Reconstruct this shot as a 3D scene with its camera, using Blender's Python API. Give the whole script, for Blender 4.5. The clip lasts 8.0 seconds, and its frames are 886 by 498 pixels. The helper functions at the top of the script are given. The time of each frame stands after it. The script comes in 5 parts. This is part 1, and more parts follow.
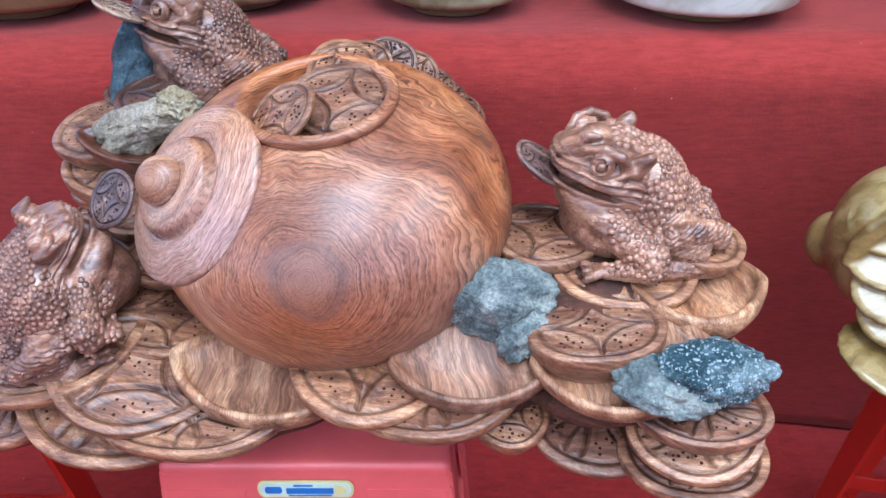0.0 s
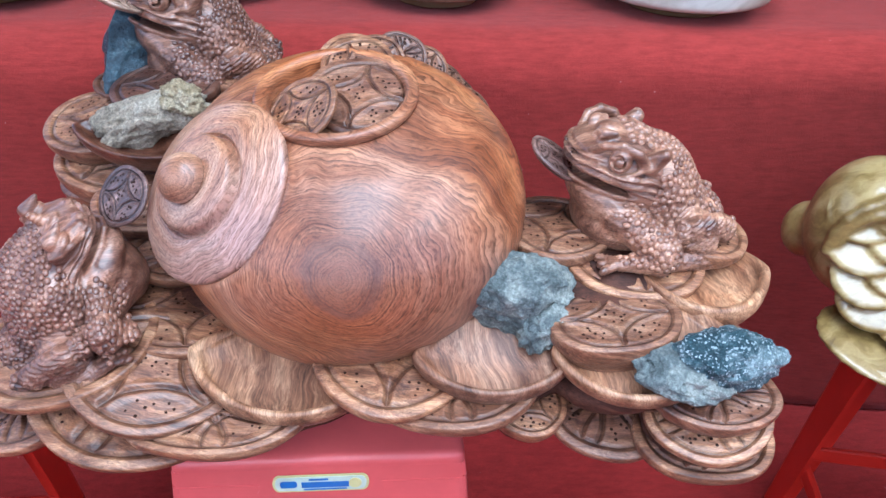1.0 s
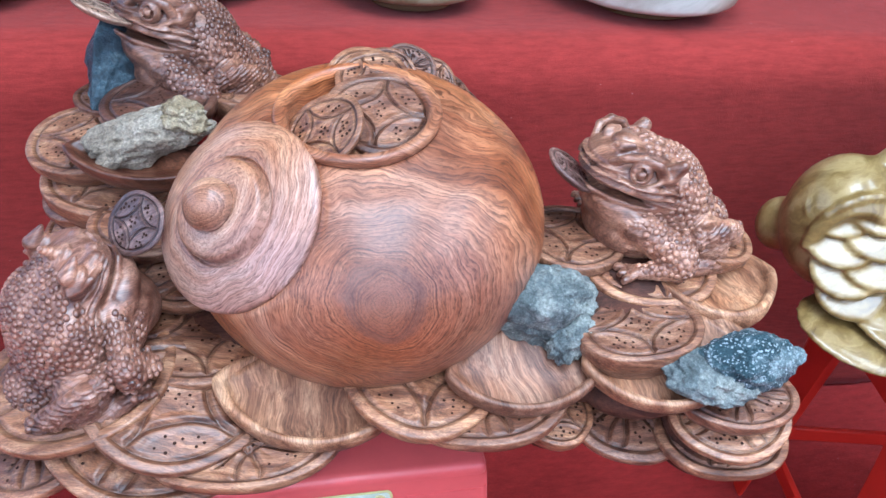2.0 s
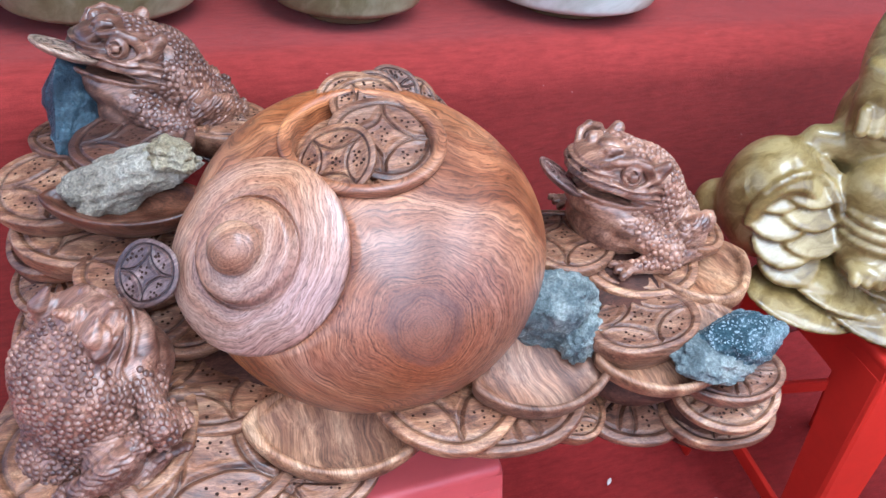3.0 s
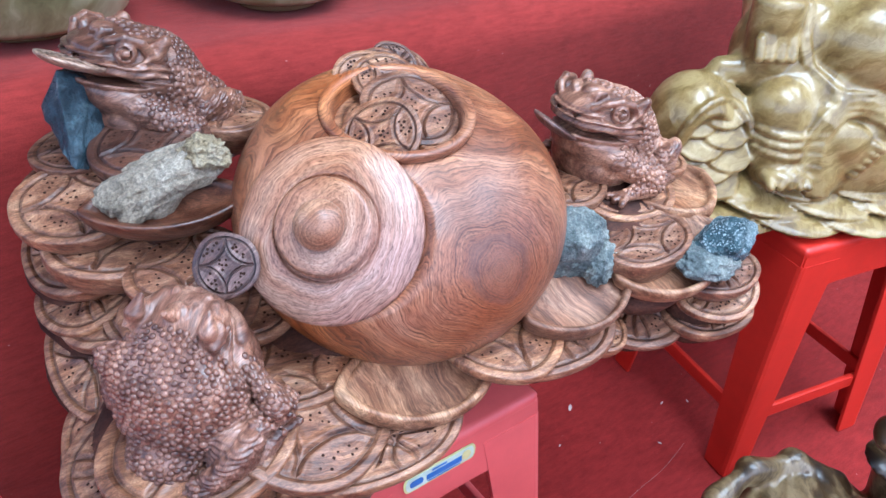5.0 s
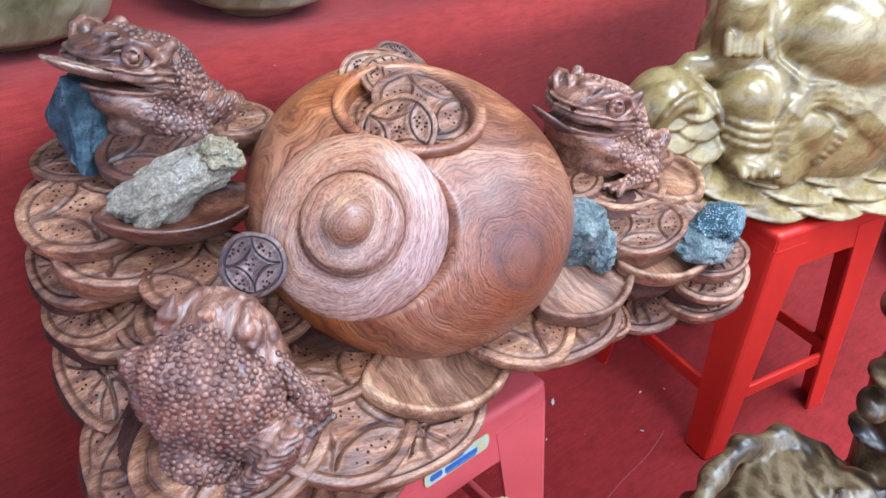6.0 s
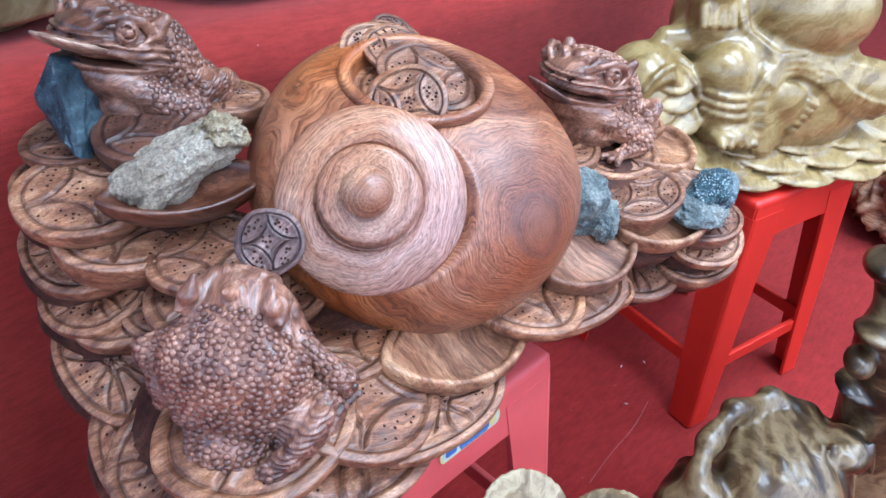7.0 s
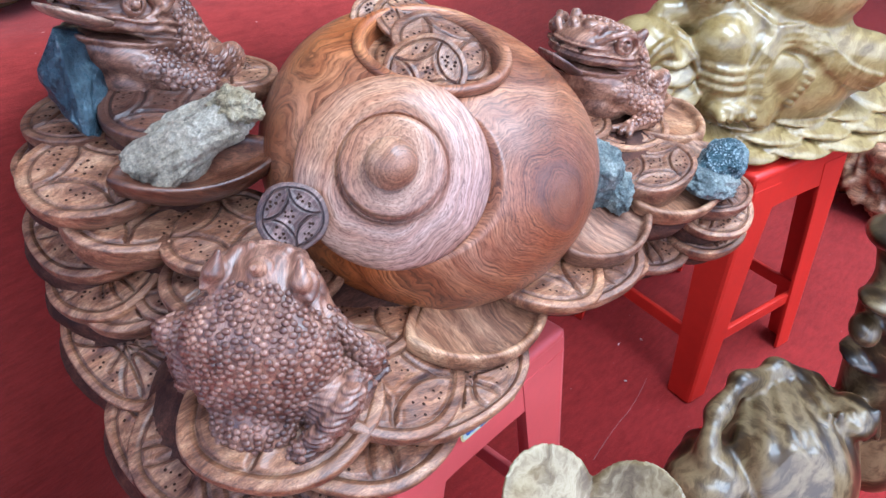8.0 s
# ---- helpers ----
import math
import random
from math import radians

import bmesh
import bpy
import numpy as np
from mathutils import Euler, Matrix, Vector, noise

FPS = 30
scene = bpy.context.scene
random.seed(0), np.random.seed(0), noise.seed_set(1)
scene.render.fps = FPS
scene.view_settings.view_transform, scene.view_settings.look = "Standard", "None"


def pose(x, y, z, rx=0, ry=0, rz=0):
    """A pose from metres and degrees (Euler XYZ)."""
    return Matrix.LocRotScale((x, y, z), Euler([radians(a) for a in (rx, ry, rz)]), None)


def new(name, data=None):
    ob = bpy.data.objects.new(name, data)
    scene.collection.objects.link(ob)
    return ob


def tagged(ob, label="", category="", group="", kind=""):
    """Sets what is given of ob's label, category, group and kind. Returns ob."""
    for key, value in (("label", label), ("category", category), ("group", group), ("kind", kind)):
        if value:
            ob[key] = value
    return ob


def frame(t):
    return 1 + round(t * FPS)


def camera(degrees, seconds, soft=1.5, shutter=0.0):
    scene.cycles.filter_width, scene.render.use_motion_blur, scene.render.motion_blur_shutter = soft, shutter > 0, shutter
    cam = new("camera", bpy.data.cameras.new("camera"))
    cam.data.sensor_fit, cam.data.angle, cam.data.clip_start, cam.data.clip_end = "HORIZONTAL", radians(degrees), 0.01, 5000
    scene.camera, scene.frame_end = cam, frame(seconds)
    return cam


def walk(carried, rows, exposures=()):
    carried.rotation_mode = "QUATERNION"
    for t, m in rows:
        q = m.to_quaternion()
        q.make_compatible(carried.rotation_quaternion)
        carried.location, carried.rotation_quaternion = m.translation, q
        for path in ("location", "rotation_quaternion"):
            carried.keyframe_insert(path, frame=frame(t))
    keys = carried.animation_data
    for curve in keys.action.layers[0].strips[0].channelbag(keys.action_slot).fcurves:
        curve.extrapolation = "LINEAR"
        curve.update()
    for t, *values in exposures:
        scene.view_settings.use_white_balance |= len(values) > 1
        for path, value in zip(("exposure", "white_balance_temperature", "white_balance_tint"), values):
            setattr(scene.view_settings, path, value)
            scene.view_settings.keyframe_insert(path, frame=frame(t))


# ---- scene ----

# ---- camera ----
cam = camera(62.1, 8.0, soft=1.5)
METRES, EYE, TILT, LEAN, TURN = 0.62, 1.0, -32.0, 0.0, 0.0
ROWS = [
    (0.0, 0.0, 0.0, 0.0, -0.0, 0.0, -0.0),
    (0.5, -0.0464, -0.0118, 0.0043, -2.25, -0.38, 0.39),
    (1.0, -0.1113, -0.0108, 0.0154, -4.8, -1.27, 0.56),
    (1.5, -0.1735, -0.0031, 0.0325, -7.14, -1.87, 0.91),
    (3.0, -0.4197, 0.0382, 0.1129, -20.32, -4.04, 7.65),
    (3.5, -0.5002, 0.0407, 0.1246, -24.11, -4.74, 9.92),
    (4.0, -0.5837, 0.0494, 0.1336, -27.59, -5.74, 11.61),
    (4.5, -0.6357, 0.068, 0.1399, -30.62, -7.45, 14.18),
    (5.0, -0.7037, 0.0767, 0.1417, -33.12, -8.21, 15.83),
    (6.5, -0.8342, 0.1515, 0.1532, -40.05, -9.55, 18.44),
    (7.0, -0.8671, 0.185, 0.1511, -42.21, -10.84, 19.27),
    (7.5, -0.8922, 0.2168, 0.154, -44.01, -11.51, 20.01),
    (8.0, -0.9052, 0.241, 0.1502, -44.41, -12.51, 20.21),
]
walk(cam, [(t, pose(0, 0, EYE, TILT, LEAN, TURN) @ pose(METRES * x, METRES * y, METRES * z, 90 + pitch, roll, yaw)) for t, x, y, z, yaw, pitch, roll in ROWS], exposures=[(0.0, 2.22, 5150, 7), (8.0, 2.28, 5050, 7)])

# ---- world and light ----
SUN_UP, SUN_TURN = 60.0, 200.0
world = bpy.data.worlds.new("world")
scene.world = world
world.use_nodes = True
sky = world.node_tree.nodes.new("ShaderNodeTexSky")
sky.sky_type, sky.sun_disc = "NISHITA", False
sky.sun_elevation, sky.sun_rotation = radians(SUN_UP), radians(SUN_TURN)
sky.air_density, sky.dust_density = 1.0, 4.0
back = world.node_tree.nodes["Background"]
world.node_tree.links.new(sky.outputs[0], back.inputs[0])
back.inputs[1].default_value = 0.115
sun = new("sun", bpy.data.lights.new("sun", "SUN"))
sun.data.energy, sun.data.angle, sun.data.color = 0.8, radians(12), (1.0, 0.96, 0.9)
sun.rotation_euler = (radians(90 - SUN_UP), 0, radians(180 - SUN_TURN))


def fill_lamp(x, y, z, power, w, d):
    """An added fill light out of view, just under the ceiling."""
    lamp = new("fill_lamp_light", bpy.data.lights.new("fill_lamp_light", "AREA"))
    lamp.data.shape, lamp.data.size, lamp.data.size_y = "RECTANGLE", w, d
    lamp.data.energy, lamp.data.color = power, (0.90, 0.97, 1.0)
    lamp.location = (x, y, z - 0.06)
    return lamp


# assumed sources, placed and powered to balance the overhead brightness
LAMPS = [(0.1, -0.3, 2.9, 20, 0.9, 1.8), (1.6, -0.3, 2.9, 14, 0.9, 1.8), (3.1, -0.3, 2.9, 7, 0.9, 1.8)]
for row in LAMPS:
    fill_lamp(*row)


# ---- node helpers ----
class Nodes:
    def __init__(self, name):
        self.mat = bpy.data.materials.new(name)
        self.mat.use_nodes = True
        self.t = self.mat.node_tree
        self.bsdf = self.t.nodes["Principled BSDF"]

    def n(self, kind, **sets):
        node = self.t.nodes.new("ShaderNode" + kind)
        for k, v in sets.items():
            if k == "mode":
                node.operation = v
            elif k == "blend":
                node.blend_type = v
                node.data_type = "RGBA"
            elif k == "wave":
                node.wave_type = v
        return node

    def put(self, socket, value):
        if isinstance(value, bpy.types.NodeSocket):
            self.t.links.new(value, socket)
        else:
            socket.default_value = value

    def coords(self, kind="Object", turn=(0, 0, 0), stretch=(1, 1, 1), shift=True):
        c = self.n("TexCoord").outputs[kind]
        m = self.n("Mapping")
        m.inputs["Rotation"].default_value = [radians(a) for a in turn]
        m.inputs["Scale"].default_value = stretch
        self.put(m.inputs["Vector"], c)
        if shift:
            r = self.n("ObjectInfo").outputs["Random"]
            k = self.maths("MULTIPLY", r, 7.3)
            self.put(m.inputs["Location"], self.join(k, self.maths("MULTIPLY", r, 3.1), k))
        return m.outputs[0]

    def join(self, x, y, z):
        c = self.n("CombineXYZ")
        for s, v in zip(c.inputs, (x, y, z)):
            self.put(s, v)
        return c.outputs[0]

    def maths(self, mode, a, b=0.0, clamp=False):
        m = self.n("Math", mode=mode)
        m.use_clamp = clamp
        self.put(m.inputs[0], a)
        self.put(m.inputs[1], b)
        return m.outputs[0]

    def noise(self, v, scale, detail=4.0, rough=0.55, distort=0.0, colour=False):
        k = self.n("TexNoise")
        self.put(k.inputs["Vector"], v)
        k.inputs["Scale"].default_value, k.inputs["Detail"].default_value = scale, detail
        k.inputs["Roughness"].default_value, k.inputs["Distortion"].default_value = rough, distort
        return k.outputs[1 if colour else 0]

    def ramp(self, fac, stops):
        r = self.n("ValToRGB")
        e = r.color_ramp.elements
        while len(e) < len(stops):
            e.new(0.5)
        for el, (at, col) in zip(e, stops):
            el.position = at
            el.color = (*col, 1) if len(col) == 3 else col
        self.put(r.inputs[0], fac)
        return r.outputs[0]

    def mix(self, fac, a, b, blend="MIX"):
        m = self.n("Mix", blend=blend)
        self.put(m.inputs[0], fac)
        self.put(m.inputs[6], a if not isinstance(a, tuple) else (*a, 1))
        self.put(m.inputs[7], b if not isinstance(b, tuple) else (*b, 1))
        return m.outputs[2]

    def warp(self, v, scale, amount, detail=2.0):
        c = self.noise(v, scale, detail, colour=True)
        s = self.n("VectorMath", mode="SUBTRACT")
        self.put(s.inputs[0], c)
        s.inputs[1].default_value = (0.5, 0.5, 0.5)
        k = self.n("VectorMath", mode="SCALE")
        self.put(k.inputs[0], s.outputs[0])
        k.inputs["Scale"].default_value = amount
        a = self.n("VectorMath", mode="ADD")
        self.put(a.inputs[0], v)
        self.put(a.inputs[1], k.outputs[0])
        return a.outputs[0]

    def bump(self, height, strength, distance):
        b = self.n("Bump")
        b.inputs["Strength"].default_value, b.inputs["Distance"].default_value = strength, distance
        self.put(b.inputs["Height"], height)
        self.put(self.bsdf.inputs["Normal"], b.outputs[0])

    def out(self, colour, rough=0.5, spec=0.5, metal=0.0, coat=0.0, coat_rough=0.1):
        self.put(self.bsdf.inputs["Base Color"], (*colour, 1) if isinstance(colour, tuple) else colour)
        self.put(self.bsdf.inputs["Roughness"], rough)
        self.put(self.bsdf.inputs["Specular IOR Level"], spec)
        self.bsdf.inputs["Metallic"].default_value = metal
        self.bsdf.inputs["Coat Weight"].default_value = coat
        self.bsdf.inputs["Coat Roughness"].default_value = coat_rough
        return self.mat


def ringed_wood(name, turn, centre, rings, dark, mid, light, knot=0.0, wobble=0.05, rough=0.42, wax=0.35, lobe=0.0, sap=None, lines=0.8):
    """Polished wood cut across its growth rings: rings run round an axis through centre."""
    k = Nodes(name)
    c = k.n("TexCoord").outputs["Object"]
    m = k.n("Mapping")
    m.vector_type = "TEXTURE"
    m.inputs["Location"].default_value = centre
    m.inputs["Rotation"].default_value = turn
    k.put(m.inputs["Vector"], c)
    v = m.outputs[0]
    w = k.warp(k.warp(k.warp(v, 6.0, wobble), 17.0, wobble * 0.33), 70.0, 0.0032)
    sep = k.n("SeparateXYZ")
    k.put(sep.inputs[0], w)
    sq = k.maths("ADD", k.maths("MULTIPLY", sep.outputs[0], sep.outputs[0]), k.maths("MULTIPLY", k.maths("MULTIPLY", sep.outputs[1], sep.outputs[1]), 1.3))
    r = k.maths("SQRT", sq)
    if lobe:
        # the rings bulge to one side, more so farther out
        way = k.maths("COSINE", k.maths("ADD", k.maths("ARCTAN2", sep.outputs[1], sep.outputs[0]), 0.75))
        bulge = k.maths("MULTIPLY", k.maths("POWER", k.maths("ADD", k.maths("MULTIPLY", way, 0.5), 0.5), 3.0), k.maths("MULTIPLY", r, 8.0, True))
        r = k.maths("MULTIPLY", r, k.maths("SUBTRACT", 1.0, k.maths("MULTIPLY", bulge, lobe)))
    jitter = k.noise(k.join(k.maths("MULTIPLY", r, 60.0), 0.0, 0.0), 3.0, 3.0)
    run = k.maths("ADD", k.maths("MULTIPLY", r, rings), k.maths("MULTIPLY", jitter, 2.6))
    saw = k.maths("FRACT", run)
    strength = k.ramp(k.noise(k.join(run, k.maths("MULTIPLY", sep.outputs[2], 6.0), 0.0), 0.35, 3.0), [(0.32, (0.2, 0.2, 0.2)), (0.62, (1, 1, 1))])
    line = k.maths("MULTIPLY", k.maths("POWER", saw, 2.0), strength)
    broad = k.noise(k.join(k.maths("MULTIPLY", r, 26.0), k.maths("MULTIPLY", sep.outputs[2], 3.0), 0.0), 2.2, 5.0, 0.6)
    base = k.ramp(broad, [(0.29, dark), (0.47, mid), (0.66, light)])
    if sap:
        # red heart, paler middle, golden sapwood outside
        age = k.maths("ADD", r, k.maths("MULTIPLY", k.maths("SUBTRACT", k.noise(v, 16.0, 4.0, 0.6), 0.5), 0.05))
        base = k.mix(0.85, base, k.ramp(age, [(sap * 0.30, (0.78, 0.66, 0.64)), (sap * 0.62, (1.04, 1.02, 1.04)), (sap * 0.90, (1.0, 0.92, 0.82)), (sap * 1.1, (1.30, 1.00, 0.52))]), "MULTIPLY")
    hue = k.noise(v, 4.5, 3.0, 0.5)
    base = k.mix(0.8, base, k.ramp(hue, [(0.36, (1.28, 0.96, 0.56)), (0.52, (1.0, 0.96, 0.94)), (0.66, (0.84, 0.80, 0.98))]), "MULTIPLY")
    col = k.mix(k.maths("MULTIPLY", line, lines), base, tuple(0.40 * a for a in dark))
    turn_at = k.maths("ARCTAN2", sep.outputs[1], sep.outputs[0])
    along = k.join(k.maths("MULTIPLY", r, 900.0), k.maths("MULTIPLY", turn_at, 9.0), k.maths("MULTIPLY", sep.outputs[2], 60.0))
    fibre = k.noise(along, 1.0, 4.0, 0.7)
    col = k.mix(0.9, col, k.ramp(fibre, [(0.34, (0.36, 0.30, 0.28)), (0.54, (1.0, 1.0, 1.0)), (0.72, (1.25, 1.22, 1.2))]), "MULTIPLY")
    blot = k.noise(v, 11.0, 6.0, 0.65)
    col = k.mix(0.75, col, k.ramp(blot, [(0.32, (0.50, 0.42, 0.42)), (0.60, (1.10, 1.04, 1.0))]), "MULTIPLY")
    if knot:
        inside = k.ramp(k.maths("ADD", r, k.maths("MULTIPLY", k.maths("SUBTRACT", fibre, 0.5), 0.003)), [(knot * 0.80, (0.5, 0.5, 0.5)), (knot, (0.85, 0.85, 0.85)), (knot * 1.08, (0, 0, 0))])
        heart = k.ramp(k.noise(w, 60.0, 6.0, 0.75), [(0.35, (0.080, 0.030, 0.021)), (0.65, (0.20, 0.090, 0.060))])
        col = k.mix(inside, col, heart)
    k.bump(k.maths("ADD", k.maths("MULTIPLY", line, 0.5), fibre), 0.3, 0.0010)
    rr = k.maths("ADD", rough, k.maths("MULTIPLY", k.maths("SUBTRACT", blot, 0.5), 0.3))
    return k.out(col, rr, 0.35, coat=0.7 * wax, coat_rough=0.24)


def carved_wood(name, dark, mid, light, scale=1.0, rough=0.42, turn=(20, 75, 30), cut=None, wax=0.35):
    """Waxed carved wood with streaky grain, its tone different from piece to piece.
    cut: the motif engraved on a coin's face (0 crossing arcs, 1 the same set askew, 2 arcs and rays)."""
    k = Nodes(name)
    v = k.coords(turn=turn)
    w = k.warp(k.warp(v, 14.0, 0.03), 60.0, 0.004)
    stretch = k.n("Mapping")
    stretch.inputs["Scale"].default_value = (1.0, 1.0, 0.06)
    k.put(stretch.inputs["Vector"], w)
    s = stretch.outputs[0]
    fine = k.noise(s, 900.0 * scale, 3.0, 0.6)
    grain = k.noise(s, 260.0 * scale, 4.0, 0.65)
    streak = k.noise(s, 60.0 * scale, 5.0, 0.65)
    base = k.ramp(streak, [(0.34, dark), (0.5, mid), (0.66, light)])
    col = k.mix(0.7, base, k.ramp(grain, [(0.34, (0.36, 0.30, 0.28)), (0.58, (1.05, 1.04, 1.03))]), "MULTIPLY")
    col = k.mix(0.7, col, k.ramp(fine, [(0.36, (0.45, 0.4, 0.38)), (0.62, (1.2, 1.18, 1.16))]), "MULTIPLY")
    blot = k.noise(v, 18.0, 5.0, 0.65)
    col = k.mix(0.8, col, k.ramp(blot, [(0.34, (0.50, 0.43, 0.42)), (0.5, (0.92, 0.88, 0.86)), (0.66, (1.2, 1.06, 0.92))]), "MULTIPLY")
    tone = k.ramp(k.n("ObjectInfo").outputs["Random"], [(0.0, (0.74, 0.68, 0.70)), (0.5, (0.96, 0.92, 0.90)), (1.0, (1.14, 1.08, 0.98))])
    col = k.mix(1.0, col, tone, "MULTIPLY")
    height = k.maths("ADD", k.maths("MULTIPLY", grain, 0.5), k.maths("MULTIPLY", fine, 0.6))
    if cut is not None:
        sep = k.n("SeparateXYZ")
        k.put(sep.inputs[0], k.warp(k.n("TexCoord").outputs["UV"], 9.0, 0.02))
        x, y = sep.outputs[0], sep.outputs[1]

        def far(cx, cy):
            dx, dy = k.maths("SUBTRACT", x, cx), k.maths("SUBTRACT", y, cy)
            return k.maths("SQRT", k.maths("ADD", k.maths("MULTIPLY", dx, dx), k.maths("MULTIPLY", dy, dy)))

        r = far(0.0, 0.0)
        near = None
        for i in range(4):
            a = math.pi / 2 * i + (math.pi / 4 if cut == 1 else 0)
            reach = 1.12 if cut != 2 else 0.95
            d = k.maths("ABSOLUTE", k.maths("SUBTRACT", far(reach * math.cos(a), reach * math.sin(a)), 0.80))
            near = d if near is None else k.maths("MINIMUM", near, d)
        if cut == 2:
            ray = k.maths("FRACT", k.maths("MULTIPLY", k.maths("ADD", k.maths("ARCTAN2", y, x), 3.34), 8 / (2 * math.pi)))
            side = k.maths("MULTIPLY", k.maths("ABSOLUTE", k.maths("SUBTRACT", ray, 0.5)), k.maths("MULTIPLY", r, 0.78))
            side = k.maths("ADD", side, k.maths("MULTIPLY", k.maths("GREATER_THAN", r, 0.62), 1.0))
            near = k.maths("MINIMUM", near, side)
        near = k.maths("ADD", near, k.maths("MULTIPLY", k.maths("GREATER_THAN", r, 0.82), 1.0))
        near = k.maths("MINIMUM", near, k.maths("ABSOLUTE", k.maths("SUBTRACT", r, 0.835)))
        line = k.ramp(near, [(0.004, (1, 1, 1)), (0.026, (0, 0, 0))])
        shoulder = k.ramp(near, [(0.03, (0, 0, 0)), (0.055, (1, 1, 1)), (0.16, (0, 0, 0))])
        # engraved lines get a darker colour besides the bump
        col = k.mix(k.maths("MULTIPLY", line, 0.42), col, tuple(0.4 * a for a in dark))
        height = k.maths("ADD", k.maths("ADD", k.maths("MULTIPLY", height, 0.35), k.maths("MULTIPLY", k.noise(v, 110.0, 4.0, 0.65), 1.1)), k.maths("SUBTRACT", k.maths("MULTIPLY", shoulder, 0.8), k.maths("MULTIPLY", line, 1.6)))
        k.bump(height, 0.75, 0.0016)
    else:
        k.bump(height, 0.5, 0.0012)
    rr = k.maths("ADD", rough, k.maths("MULTIPLY", k.maths("SUBTRACT", blot, 0.5), 0.25))
    return k.out(col, rr, 0.28 + 0.4 * wax, coat=0.8 * wax, coat_rough=0.24)


def jade(name, dark, mid, light, scale=1.0, sharp=0.0, gloss=0.28):
    """Polished banded onyx, glossy as if lacquered."""
    k = Nodes(name)
    v = k.coords(turn=(25, 40, 10))
    w = k.warp(v, 5.0 * scale, 0.12, 4.0)
    s = k.n("Mapping")
    s.inputs["Scale"].default_value = (1.0, 1.0, 3.2)
    k.put(s.inputs["Vector"], w)
    band = k.noise(s.outputs[0], 7.0 * scale, 6.0, 0.62)
    cloud = k.noise(v, 14.0 * scale, 5.0, 0.65)
    col = k.ramp(band, [(0.30 + 0.10 * sharp, dark), (0.46 + 0.02 * sharp, mid), (0.62 - 0.08 * sharp, light), (0.75 - 0.10 * sharp, mid)])
    col = k.mix(0.40, col, k.ramp(cloud, [(0.3, (0.55, 0.5, 0.42)), (0.62, (1.1, 1.08, 1.02))]), "MULTIPLY")
    k.bsdf.inputs["Subsurface Weight"].default_value = 0.0
    k.bump(k.noise(v, 60.0, 3.0), 0.08, 0.002)
    return k.out(col, 0.38, 0.4, coat=gloss, coat_rough=0.07)


def rough_stone(name, stops, grain=90.0, bump=0.9, rough=0.85, sparkle=0.0, patch=28.0, pale_glint=0.0):
    k = Nodes(name)
    v = k.coords(shift=False)
    a = k.noise(k.warp(v, 30.0, 0.03), patch, 8.0, 0.7)
    b = k.noise(v, grain * 3, 5.0, 0.7)
    col = k.ramp(a, stops)
    col = k.mix(0.7, col, k.ramp(b, [(0.33, (0.3, 0.32, 0.33)), (0.55, (0.95, 0.95, 0.95)), (0.72, (1.6, 1.6, 1.55))]), "MULTIPLY")
    if pale_glint:
        # crystal glints painted as random pale cells, also made smoother
        cell = k.n("TexVoronoi")
        cell.inputs["Scale"].default_value = 620.0
        k.put(cell.inputs["Vector"], v)
        pick = k.n("SeparateColor")
        k.put(pick.inputs[0], cell.outputs[1])
        bright = k.maths("MULTIPLY", k.ramp(pick.outputs[0], [(0.80, (0, 0, 0)), (0.90, (1, 1, 1))]), pale_glint)
        col = k.mix(bright, col, (0.62, 0.72, 0.74))
        rough = k.maths("SUBTRACT", rough, k.maths("MULTIPLY", bright, 0.4))
    vor = k.n("TexVoronoi")
    vor.inputs["Scale"].default_value = grain
    k.put(vor.inputs["Vector"], k.warp(v, 60.0, 0.02))
    k.bump(k.maths("ADD", vor.outputs[0], k.maths("MULTIPLY", b, 1.3)), bump, 0.004)
    rr = k.maths("SUBTRACT", rough, k.maths("MULTIPLY", k.ramp(b, [(0.5, (0, 0, 0)), (0.62, (1, 1, 1))]), sparkle))
    return k.out(col, rr, 0.4)


